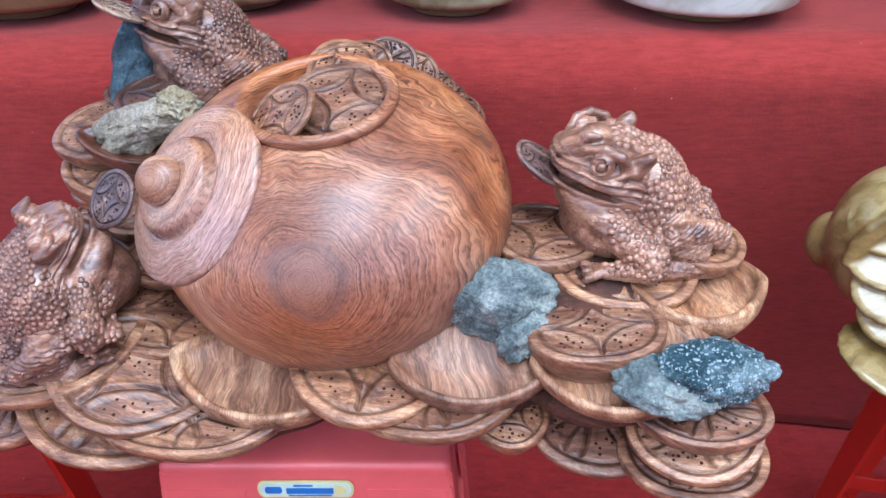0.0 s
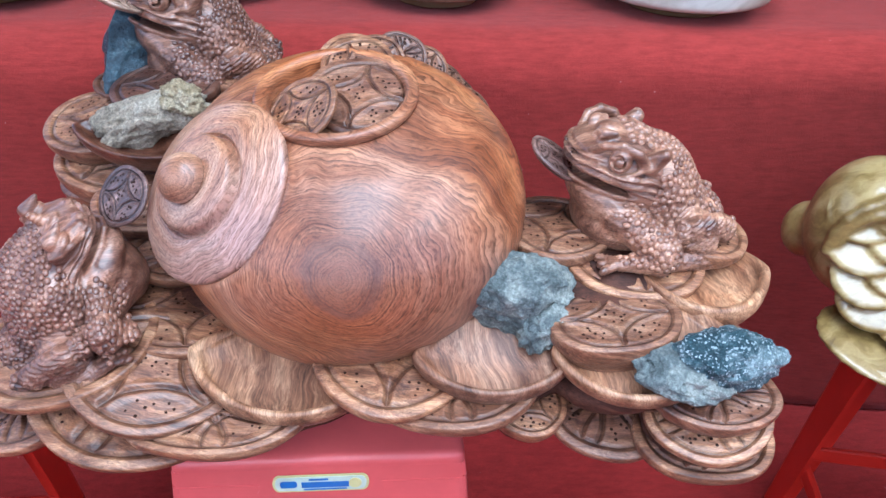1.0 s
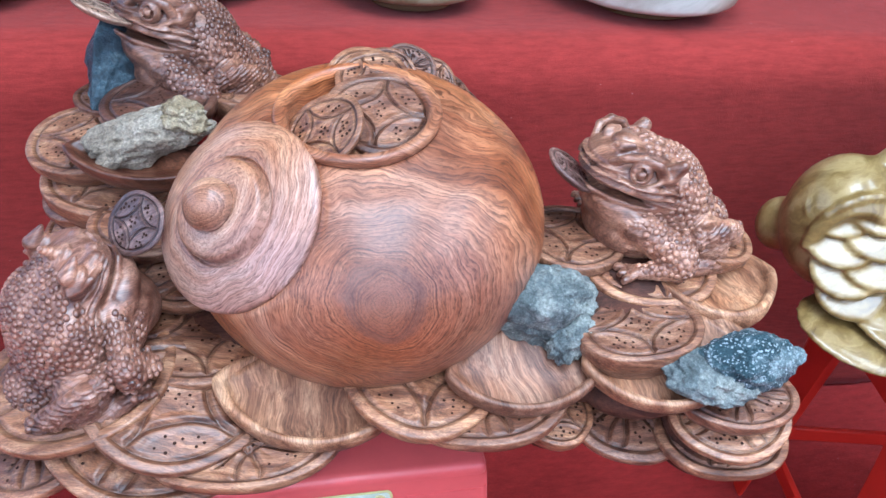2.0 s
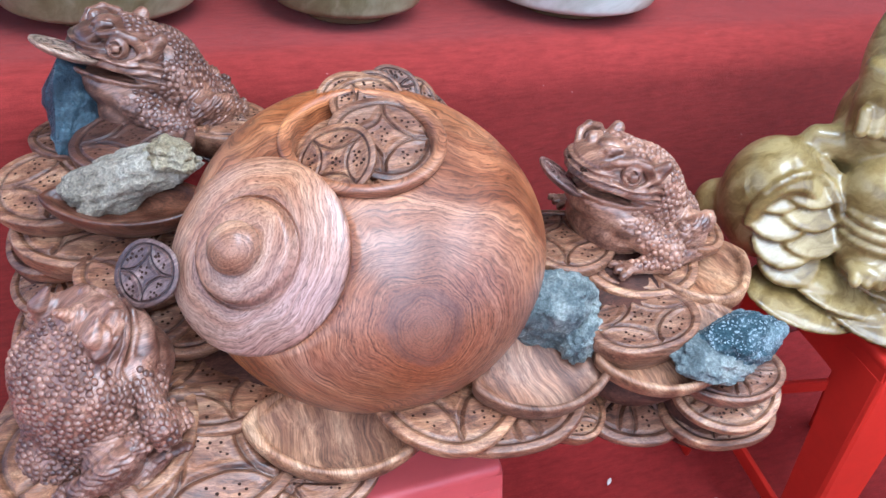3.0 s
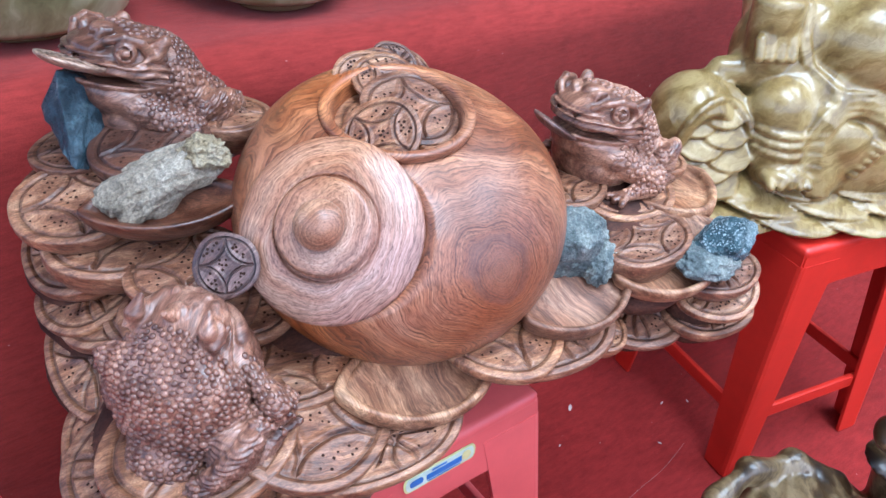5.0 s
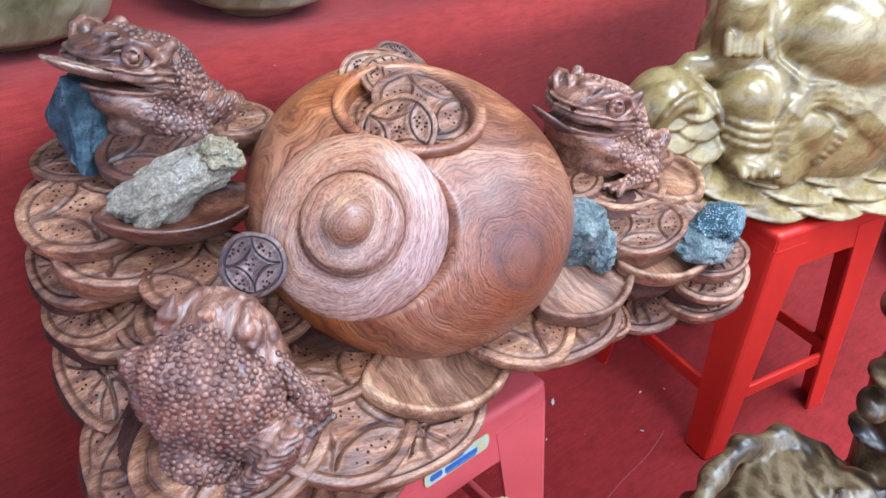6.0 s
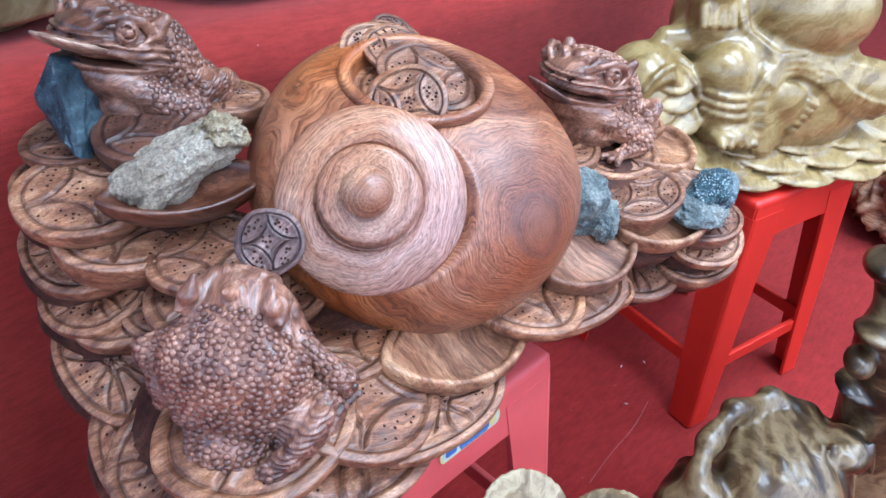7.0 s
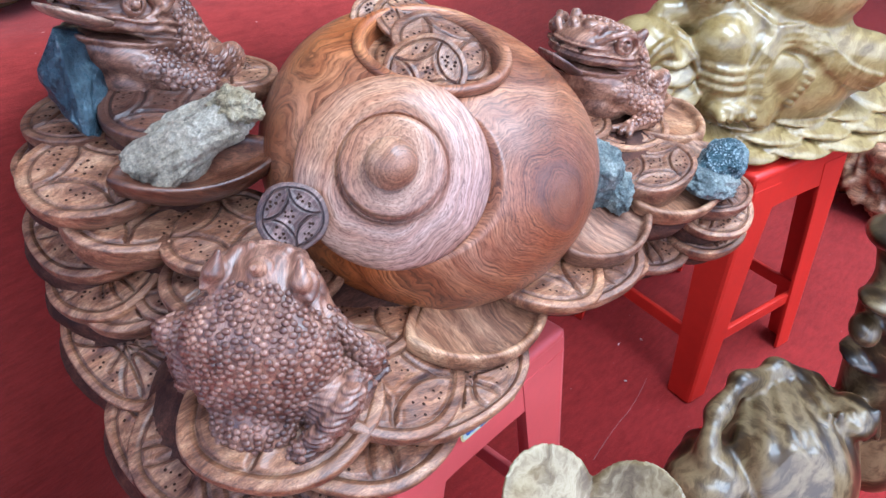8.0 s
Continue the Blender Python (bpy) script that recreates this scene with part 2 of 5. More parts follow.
def felt(name, a, b, weave=900.0):
    """Red needle-felt cloth or carpet: fine ribs, lint and wear."""
    k = Nodes(name)
    v = k.coords(shift=False)
    sepz = k.n("SeparateXYZ")
    k.put(sepz.inputs[0], v)
    big = k.noise(v, 3.0, 5.0, 0.6)
    fine = k.noise(v, weave, 2.0, 0.6)
    rib = k.n("TexWave", wave="BANDS")
    rib.bands_direction = "Z"
    rib.inputs["Scale"].default_value, rib.inputs["Distortion"].default_value = 170.0, 3.0
    rib.inputs["Detail"].default_value, rib.inputs["Detail Scale"].default_value = 2.0, 3.0
    k.put(rib.inputs["Vector"], v)
    col = k.mix(big, a, b)
    col = k.mix(0.45, col, k.ramp(fine, [(0.3, (0.55, 0.5, 0.5)), (0.7, (1.2, 1.2, 1.2))]), "MULTIPLY")
    thread = k.noise(k.join(k.maths("MULTIPLY", sepz.outputs[0], 0.16), k.maths("MULTIPLY", sepz.outputs[1], 0.6), sepz.outputs[2]), 210.0, 4.0, 0.7)
    col = k.mix(0.5, col, k.ramp(thread, [(0.32, (0.62, 0.55, 0.55)), (0.52, (1.0, 1.0, 1.0)), (0.70, (1.28, 1.25, 1.25))]), "MULTIPLY")
    worn = k.noise(v, 22.0, 5.0, 0.7)
    col = k.mix(0.25, col, k.ramp(worn, [(0.34, (0.72, 0.68, 0.68)), (0.66, (1.15, 1.18, 1.18))]), "MULTIPLY")
    lint = k.noise(v, 130.0, 1.0)
    col = k.mix(k.ramp(lint, [(0.80, (0, 0, 0)), (0.83, (0.5, 0.5, 0.5))]), col, (0.5, 0.32, 0.28))
    k.bump(k.maths("ADD", k.maths("MULTIPLY", rib.outputs[1], 0.12), k.maths("ADD", fine, k.noise(k.join(k.maths("MULTIPLY", sepz.outputs[0], 0.25), k.maths("MULTIPLY", sepz.outputs[1], 0.25), sepz.outputs[2]), 260.0, 3.0, 0.6))), 0.5, 0.0013)
    k.bsdf.inputs["Sheen Weight"].default_value = 0.1
    k.bsdf.inputs["Sheen Tint"].default_value = (1.0, 0.62, 0.58, 1)
    return k.out(col, 0.95, 0.15)


def plain(name, colour, rough=0.5, spec=0.5, grain=0.12, scale=60.0, bump=0.05, coat=0.0):
    k = Nodes(name)
    v = k.coords()
    a = k.noise(v, scale, 5.0, 0.65)
    lo, hi = tuple(c * (1 - grain) for c in colour), tuple(min(1, c * (1 + grain)) for c in colour)
    k.bump(k.noise(v, scale * 3, 3.0), bump, 0.002)
    return k.out(k.ramp(a, [(0.3, lo), (0.7, hi)]), k.maths("ADD", rough - 0.06, k.maths("MULTIPLY", a, 0.12)), spec, coat=coat)


# ---- materials ----
KNOT = Vector((-0.001, -0.1295, 0.0568))
POT_TURN = Vector((0, 0, 1)).rotation_difference(KNOT.normalized()).to_euler()
M_POT = ringed_wood("pot_wood", POT_TURN, (0, 0, 0), 360.0, (0.105, 0.034, 0.017), (0.30, 0.128, 0.068), (0.50, 0.275, 0.165), knot=0.030, wobble=0.065, wax=0.4, lobe=0.34, sap=0.15)
M_LID = ringed_wood("lid_wood", (0.16, 0.10, 0.0), (-0.004, 0.004, 0), 210.0, (0.20, 0.090, 0.056), (0.42, 0.238, 0.160), (0.64, 0.455, 0.340), wobble=0.05, wax=0.5, lines=0.72)
COIN_TONES = ((0.12, 0.050, 0.028), (0.32, 0.160, 0.088), (0.52, 0.315, 0.185))
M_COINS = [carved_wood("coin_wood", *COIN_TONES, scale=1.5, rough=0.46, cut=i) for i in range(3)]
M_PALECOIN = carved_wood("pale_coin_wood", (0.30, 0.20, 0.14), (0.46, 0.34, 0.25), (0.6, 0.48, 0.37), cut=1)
M_INGOT = carved_wood("ingot_wood", (0.17, 0.078, 0.042), (0.37, 0.205, 0.118), (0.58, 0.385, 0.240), scale=0.8, rough=0.50, wax=0.12, turn=(80, 10, 60))
M_TOAD = carved_wood("toad_wood", (0.130, 0.056, 0.036), (0.345, 0.185, 0.122), (0.56, 0.345, 0.235), scale=0.9, rough=0.36, wax=0.45)
# darker copy of the toad wood, putting the back toad's shade into colour
M_SHADETOAD = carved_wood("shaded_toad_wood", (0.070, 0.030, 0.020), (0.21, 0.105, 0.070), (0.37, 0.215, 0.150), scale=0.9, rough=0.38, wax=0.45)
M_BOAT = carved_wood("dark_ingot_wood", (0.045, 0.017, 0.010), (0.11, 0.042, 0.022), (0.22, 0.10, 0.055), rough=0.35)
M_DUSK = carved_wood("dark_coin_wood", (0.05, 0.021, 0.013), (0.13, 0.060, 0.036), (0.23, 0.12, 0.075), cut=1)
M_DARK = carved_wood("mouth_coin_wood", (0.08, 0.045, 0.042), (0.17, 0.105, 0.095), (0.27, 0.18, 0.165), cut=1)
# filler wood coloured dark so gaps between coins look shaded
M_GAPSHADE = carved_wood("gap_shade_wood", (0.05, 0.020, 0.011), (0.10, 0.040, 0.022), (0.17, 0.075, 0.042), rough=0.75, wax=0.0)
M_HOLEDOT = plain("hole_shade_dot", (0.03, 0.014, 0.009), 0.9, 0.1)
M_BLUE = rough_stone("blue_stone", [(0.3, (0.050, 0.061, 0.059)), (0.46, (0.165, 0.192, 0.184)), (0.62, (0.42, 0.440, 0.385))], 120.0, sparkle=0.45)
M_GLINT = rough_stone("glinting_stone", [(0.3, (0.015, 0.035, 0.045)), (0.48, (0.06, 0.12, 0.14)), (0.62, (0.36, 0.46, 0.47))], 240.0, 1.0, 0.55, sparkle=0.10, pale_glint=0.85)
M_SLATE = rough_stone("slate_stone", [(0.36, (0.012, 0.022, 0.030)), (0.52, (0.034, 0.060, 0.076)), (0.63, (0.10, 0.15, 0.165)), (0.70, (0.34, 0.40, 0.39))], 70.0, 0.6, 0.40, sparkle=0.2, patch=62.0)
M_GREY = rough_stone("grey_stone", [(0.3, (0.16, 0.122, 0.078)), (0.48, (0.41, 0.33, 0.235)), (0.66, (0.62, 0.53, 0.40))], 130.0)
M_OCHRE = rough_stone("ochre_stone", [(0.3, (0.18, 0.12, 0.06)), (0.48, (0.42, 0.32, 0.18)), (0.66, (0.62, 0.52, 0.36))], 150.0)
M_JADE = jade("yellow_onyx", (0.128, 0.076, 0.020), (0.245, 0.163, 0.052), (0.380, 0.278, 0.115), 2.2, 0.0, 0.5)
M_JADE2 = jade("banded_onyx", (0.016, 0.009, 0.004), (0.062, 0.036, 0.014), (0.20, 0.142, 0.070), 1.2, 0.8)
M_CREAM = jade("cream_onyx", (0.100, 0.060, 0.024), (0.200, 0.142, 0.070), (0.37, 0.290, 0.170), 2.2, 0.7)
M_VASE = jade("green_onyx", (0.08, 0.060, 0.024), (0.18, 0.155, 0.075), (0.34, 0.32, 0.20))
M_PALE = jade("pale_onyx", (0.40, 0.40, 0.32), (0.58, 0.60, 0.50), (0.74, 0.76, 0.68))
M_RIM = plain("brown_edge", (0.16, 0.09, 0.045), 0.25, coat=0.3)
M_CLOTH = felt("red_cloth", (0.218, 0.0245, 0.0195), (0.292, 0.0345, 0.0272))
M_CARPET = felt("red_carpet", (0.205, 0.0150, 0.0135), (0.278, 0.0235, 0.0205), 500.0)
M_STOOL = plain("pink_red_plastic", (0.60, 0.100, 0.095), 0.38, 0.5, 0.06, 30.0)
M_STOOL2 = plain("bright_red_plastic", (0.53, 0.023, 0.012), 0.36, 0.5, 0.08, 30.0)
M_WALL = plain("hall_paint", (0.14, 0.12, 0.11), 0.8, 0.3, 0.08, 6.0)
M_CEIL = plain("hall_ceiling", (0.20, 0.20, 0.21), 0.85, 0.2, 0.05, 6.0)
M_METAL = plain("lamp_housing", (0.75, 0.75, 0.75), 0.45)


# ---- mesh helpers ----
def mesh_ob(name, verts, faces, mat, parent=None, label="", m=None, smooth=True, slots=None, uv=None):
    """One mesh object from arrays; slots gives each face's material when mat is a list."""
    me = bpy.data.meshes.new(name)
    me.from_pydata([tuple(map(float, v)) for v in verts], [], [tuple(map(int, f)) for f in faces])
    for a in (mat if isinstance(mat, list) else [mat]):
        me.materials.append(a)
    me.polygons.foreach_set("use_smooth", [smooth] * len(me.polygons))
    if slots is not None:
        me.polygons.foreach_set("material_index", [int(s) for s in slots])
    if uv is not None:
        layer = me.uv_layers.new(name="face")
        idx = np.zeros(len(me.loops), dtype=np.int32)
        me.loops.foreach_get("vertex_index", idx)
        layer.data.foreach_set("uv", np.asarray(uv, dtype=np.float32)[idx].ravel())
    me.update()
    ob = new(name, me)
    if parent is not None:
        ob.parent = parent
    if m is not None:
        ob.matrix_basis = m
    if label:
        tagged(ob, label)
    return ob


def part(name, bm, mat, parent, label="", m=None, smooth=False):
    me = bpy.data.meshes.new(name)
    bmesh.ops.recalc_face_normals(bm, faces=bm.faces[:])
    bm.to_mesh(me)
    bm.free()
    me.materials.append(mat)
    me.polygons.foreach_set("use_smooth", [smooth] * len(me.polygons))
    ob = new(name, me)
    ob.parent = parent
    if m is not None:
        ob.matrix_basis = m
    if label:
        tagged(ob, label)
    return ob


def empty(name, label, category, x=0, y=0, z=0, rz=0, group="", kind=""):
    e = new(name)
    e.empty_display_size = 0.05
    e.matrix_basis = pose(x, y, z, 0, 0, rz)
    return tagged(e, label, category, group, kind)


def box(bm, size, at, turn=None, bevel=0.0, segs=2):
    made = bmesh.ops.create_cube(bm, size=1.0)["verts"]
    m = Matrix.Translation(at) @ (turn.to_4x4() if turn else Matrix.Identity(4)) @ Matrix.Diagonal((*size, 1))
    bmesh.ops.transform(bm, matrix=m, verts=made)
    if bevel:
        edges = list({e for v in made for e in v.link_edges})
        bmesh.ops.bevel(bm, geom=edges, offset=bevel, segments=segs, affect="EDGES", profile=0.6)


def aim(normal, spin=0.0):
    """A turn that lays z along normal, x kept as level as may be, then spun about z."""
    n = Vector(normal).normalized()
    x = Vector((0, 1, 0)).cross(n)
    x = x.normalized() if x.length > 1e-4 else Vector((1, 0, 0))
    y = n.cross(x)
    return Matrix((x, y, n)).transposed().to_4x4() @ pose(0, 0, 0, 0, 0, spin)


def lathe(profile, segs=96, wave=None):
    """Verts and faces of a profile of (r, z) turned about z; r 0 closes it."""
    verts, rows = [], []
    for r, z in profile:
        if r < 1e-6:
            rows.append([len(verts)])
            verts.append((0, 0, z))
        else:
            row = []
            for i in range(segs):
                a = 2 * math.pi * i / segs
                row.append(len(verts))
                k = wave(a, r, z) if wave else (0, 0)
                verts.append(((r + k[0]) * math.cos(a), (r + k[0]) * math.sin(a), z + k[1]))
            rows.append(row)
    faces = []
    for a, b in zip(rows, rows[1:]):
        for i in range(segs):
            j = (i + 1) % segs
            if len(a) == 1:
                faces.append((a[0], b[i], b[j]))
            elif len(b) == 1:
                faces.append((a[i], b[0], a[j]))
            else:
                faces.append((a[i], b[i], b[j], a[j]))
    return verts, faces


def smooth_profile(points, steps=6):
    """A Catmull-Rom line through the points of a profile."""
    p = [points[0], *points, points[-1]]
    out = []
    for a, b, c, d in zip(p, p[1:], p[2:], p[3:]):
        for s in range(steps):
            t = s / steps
            out.append(tuple(0.5 * (2 * b[i] + (c[i] - a[i]) * t + (2 * a[i] - 5 * b[i] + 4 * c[i] - d[i]) * t * t + (3 * b[i] - a[i] - 3 * c[i] + d[i]) * t ** 3) for i in (0, 1)))
    out.append(points[-1])
    return [(max(0.0, r), z) for r, z in out]


def nets(f, lo, hi, h):
    """The surface f = 0 as quads (naive surface nets) on a grid of step h."""
    axes = [np.arange(a, b + h, h) for a, b in zip(lo, hi)]
    g = f(*np.meshgrid(*axes, indexing="ij"))
    n = g.shape
    ins = g < 0
    corner = [(i, j, k) for i in (0, 1) for j in (0, 1) for k in (0, 1)]

    def cut(a, c):
        return a[c[0]:n[0] - 1 + c[0], c[1]:n[1] - 1 + c[1], c[2]:n[2] - 1 + c[2]]

    count = sum(cut(ins, c).astype(np.int8) for c in corner)
    act = (count > 0) & (count < 8)
    cells = np.argwhere(act)
    ids = -np.ones(act.shape, dtype=np.int64)
    ids[act] = np.arange(len(cells))
    total, hits = np.zeros((len(cells), 3)), np.zeros(len(cells))
    for a in range(8):
        for b in range(a + 1, 8):
            ca, cb = np.array(corner[a]), np.array(corner[b])
            if abs(ca - cb).sum() != 1:
                continue
            ga, gb = g[tuple((cells + ca).T)], g[tuple((cells + cb).T)]
            m = (ga < 0) != (gb < 0)
            t = np.where(m, ga / np.where(m, ga - gb, 1), 0)
            total[m] += (ca + (cb - ca) * t[:, None])[m]
            hits[m] += 1
    verts = (cells + total / hits[:, None]) * h + np.array(lo)
    quads = []
    for ax in range(3):
        o1, o2 = [i for i in range(3) if i != ax]
        first, second = [slice(None)] * 3, [slice(None)] * 3
        first[ax], second[ax] = slice(0, -1), slice(1, None)
        change = ins[tuple(first)] != ins[tuple(second)]
        e = np.argwhere(change)
        ok = (e[:, o1] > 0) & (e[:, o2] > 0) & (e[:, o1] < n[o1] - 1) & (e[:, o2] < n[o2] - 1)
        e = e[ok]
        q = []
        for d1, d2 in ((-1, -1), (0, -1), (0, 0), (-1, 0)):
            c = e.copy()
            c[:, o1] += d1
            c[:, o2] += d2
            q.append(ids[tuple(c.T)])
        q = np.stack(q, 1)
        flip = ins[tuple(e.T)] ^ (ax == 1)
        q[~flip] = q[~flip][:, ::-1]
        quads.append(q)
    return verts, np.concatenate(quads)


def ell(X, Y, Z, c, r, turn=None):
    x, y, z = X - c[0], Y - c[1], Z - c[2]
    if turn is not None:
        m = np.array(Euler([radians(a) for a in turn]).to_matrix()).T
        x, y, z = (m[i][0] * x + m[i][1] * y + m[i][2] * z for i in range(3))
    k0 = np.sqrt((x / r[0]) ** 2 + (y / r[1]) ** 2 + (z / r[2]) ** 2)
    k1 = np.sqrt((x / r[0] ** 2) ** 2 + (y / r[1] ** 2) ** 2 + (z / r[2] ** 2) ** 2) + 1e-9
    return k0 * (k0 - 1) / k1


def cap(X, Y, Z, a, b, ra, rb):
    a, b = np.array(a, float), np.array(b, float)
    d = b - a
    t = np.clip(((X - a[0]) * d[0] + (Y - a[1]) * d[1] + (Z - a[2]) * d[2]) / (d @ d), 0, 1)
    return np.sqrt((X - a[0] - t * d[0]) ** 2 + (Y - a[1] - t * d[1]) ** 2 + (Z - a[2] - t * d[2]) ** 2) - (ra + (rb - ra) * t)


def smin(a, b, k):
    h = np.clip(0.5 + 0.5 * (b - a) / k, 0, 1)
    return b + (a - b) * h - k * h * (1 - h)


def smax(a, b, k):
    return -smin(-a, -b, k)


def normals_of(verts, quads):
    fn = np.cross(verts[quads[:, 2]] - verts[quads[:, 0]], verts[quads[:, 3]] - verts[quads[:, 1]])
    out = np.zeros_like(verts)
    for i in range(4):
        np.add.at(out, quads[:, i], fn)
    return out / (np.linalg.norm(out, axis=1)[:, None] + 1e-12)


def beads(verts, norms, where, gap, height, rng, ring=8):
    """Round warts strewn over the places picked by where, at least gap apart and almost touching."""
    pick = np.argwhere(where)[:, 0]
    rng.shuffle(pick)
    grid, kept = {}, []

    def near(p):
        key = tuple((p // gap).astype(int))
        return [q for a in (-1, 0, 1) for b in (-1, 0, 1) for c in (-1, 0, 1) for q in grid.get((key[0] + a, key[1] + b, key[2] + c), ())]

    for i in pick:
        p = verts[i]
        if all(((verts[j] - p) ** 2).sum() > gap * gap for j in near(p)):
            grid.setdefault(tuple((p // gap).astype(int)), []).append(i)
            kept.append(i)
    vs, fs = [], []
    for i in kept:
        n = norms[i]
        x = np.cross(n, [0.3, 0.8, 0.5])
        x /= np.linalg.norm(x)
        y = np.cross(n, x)
        apart = sorted(np.linalg.norm(verts[j] - verts[i]) for j in near(verts[i]) if j != i)[:3]
        s = min(0.66 * gap, 0.56 * (sum(apart) / len(apart) if apart else gap))
        tall = height * s / (0.58 * gap)
        o = len(vs)
        vs.append(verts[i] + n * tall)
        for rr, hh in ((0.55, 0.90), (0.90, 0.45), (0.99, -0.60)):
            for k in range(ring):
                a = 2 * math.pi * k / ring
                vs.append(verts[i] + s * rr * (math.cos(a) * x + math.sin(a) * y) + n * hh * tall)
        for k in range(ring):
            j = (k + 1) % ring
            fs.append((o, o + 1 + k, o + 1 + j))
            for w in (0, 1):
                fs.append((o + 1 + w * ring + k, o + 1 + (w + 1) * ring + k, o + 1 + (w + 1) * ring + j, o + 1 + w * ring + j))
    return vs, fs


# ---- the hall ----
def slab(name, size, at, mat, label, category):
    bm = bmesh.new()
    box(bm, size, at, bevel=0.01, segs=1)
    ob = part(name, bm, mat, None, label, smooth=False)
    return tagged(ob, label, category, kind="structure")


def sheet(name, xs, ys, height, mat, label, category):
    """One sheet over a plan grid, lifted by height(x, y)."""
    verts = [(x, y, height(x, y)) for y in ys for x in xs]
    n = len(xs)
    faces = [(j * n + i, j * n + i + 1, (j + 1) * n + i + 1, (j + 1) * n + i) for j in range(len(ys) - 1) for i in range(n - 1)]
    ob = mesh_ob(name, verts, faces, mat)
    return tagged(ob, label, category, kind="structure")


def ground_height(x, y):
    k = math.exp(-((x - 0.3) ** 2 + (y - 0.5) ** 2) / 2)
    return -0.003 + 0.003 * k * noise.noise(Vector((x * 3, y * 3, 0)))


steps = [-60, -20, -8, -4, -2] + [-1 + 0.05 * i for i in range(61)] + [2.5, 4, 8, 20, 60]
sheet("ground", steps, steps, ground_height, M_CARPET, "red needle-felt carpet laid over the floor", "carpet")
# added shell, out of view: it blocks and shapes sun and sky light
slab("wall_north", (7.1, 0.15, 3.4), (1.35, 4.0, 1.7), M_WALL, "plain dark unseen wall added behind the display table", "wall")
slab("wall_west", (0.15, 5.6, 0.9), (-2.2, 1.1, 0.45), M_WALL, "unseen low wall added to limit sky light from the open side", "wall")
slab("wall_south", (6.95, 0.15, 1.1), (1.425, -1.9, 0.55), M_WALL, "unseen low wall added to limit sky light from the open front", "wall")
slab("wall_east", (0.15, 5.9, 3.4), (4.9, 1.05, 1.7), M_WALL, "plain unseen wall added to close one side to the sky", "wall")
slab("ceiling", (7.8, 6.1, 0.12), (1.2, 1.15, 3.2), M_CEIL, "plain unseen ceiling added to keep off sun and high sky", "ceiling")
# out-of-view housings for the added fill lights
for lx, ly, lz, power, w, d in LAMPS:
    lamp = empty("fill_lamp", "unseen white housing added round a fill light", "lamp", lx, ly, 3.14, group="ceiling lamps")
    bm = bmesh.new()
    box(bm, (w + 0.06, d + 0.06, 0.12), (0, 0, -0.06), bevel=0.01)
    part("housing", bm, M_METAL, lamp)


# ---- display table with its cloth ----
def table_cloth():
    """A cloth that lies on the table, rolls over its front edge and hangs to the floor in shallow folds."""
    xs = [-1.6 + 0.02 * i for i in range(156)]
    rad, top, front = 0.070, 0.735, 0.890
    path = [(1.75, top), (1.3, top), (1.1, top), (1.0, top)]
    path += [(front + rad - rad * math.sin(a), top - rad + rad * math.cos(a)) for a in [math.pi / 2 * i / 12 for i in range(13)]]
    path += [(front, top - rad - (top - rad - 0.004) * i / 24) for i in range(1, 25)]
    verts = []
    for j, (y, z) in enumerate(path):
        drop = max(0.0, (top - z) / top)
        for x in xs:
            fold = 0.022 * drop * math.sin(7.0 * x + 1.2 * math.sin(2.3 * x)) + 0.03 * drop * noise.noise(Vector((x * 2.2, z * 1.5, 3.0)))
            sag = 0.004 * noise.noise(Vector((x * 5, y * 5, 8.0))) if drop < 0.02 else 0.0
            verts.append((x, y - fold + 0.08 * drop, z + sag))
    n = len(xs)
    faces = [(j * n + i, (j + 1) * n + i, (j + 1) * n + i + 1, j * n + i + 1) for j in range(len(path) - 1) for i in range(n - 1)]
    ob = mesh_ob("table_cloth", verts, faces, M_CLOTH)
    solid = ob.modifiers.new("thickness", "SOLIDIFY")
    solid.thickness, solid.offset = 0.003, -1
    return tagged(ob, "red felt cloth draped over the display table down to the floor", "tablecloth")


table_cloth()
table = empty("display_table", "long display table hidden under a red cloth", "table", 0.0, 1.33, 0.0)
bm = bmesh.new()
box(bm, (3.0, 0.78, 0.03), (0, 0, 0.712), bevel=0.004)
part("tabletop", bm, M_WALL, table)
for lx in (-1.4, 0.0, 1.4):
    for ly in (-0.16, 0.34):
        bm = bmesh.new()
        box(bm, (0.05, 0.05, 0.696), (lx, ly, 0.348), bevel=0.004)
        part("leg", bm, M_METAL, table)


def onyx_bowl(x, y, foot, belly, height, mat, label):
    """A turned bowl that stands on the cloth, with a foot ring and a brown edge."""
    thing = empty("stone_bowl", label, "bowl", x, y, 0.742, group="bowls on the table")
    prof = smooth_profile([(0.0, 0.002), (foot * 0.9, 0.002), (foot, 0.004), (belly * 0.90, 0.014), (belly, 0.030), (belly * 1.08, 0.06), (belly * 1.12, height * 0.8), (belly * 1.08, height), (belly * 1.0, height * 0.98), (belly * 0.85, height * 0.55), (0, height * 0.35)])
    v, f = lathe(prof, 80)
    mesh_ob("body", v, f, mat, thing)
    v, f = lathe(smooth_profile([(foot * 0.85, -0.005), (foot * 0.99, -0.005), (foot * 1.02, 0.0), (foot * 1.0, 0.006), (foot * 0.85, 0.006)]), 80)
    mesh_ob("foot_ring", v, f, M_RIM, thing, "brown foot ring")
    return thing


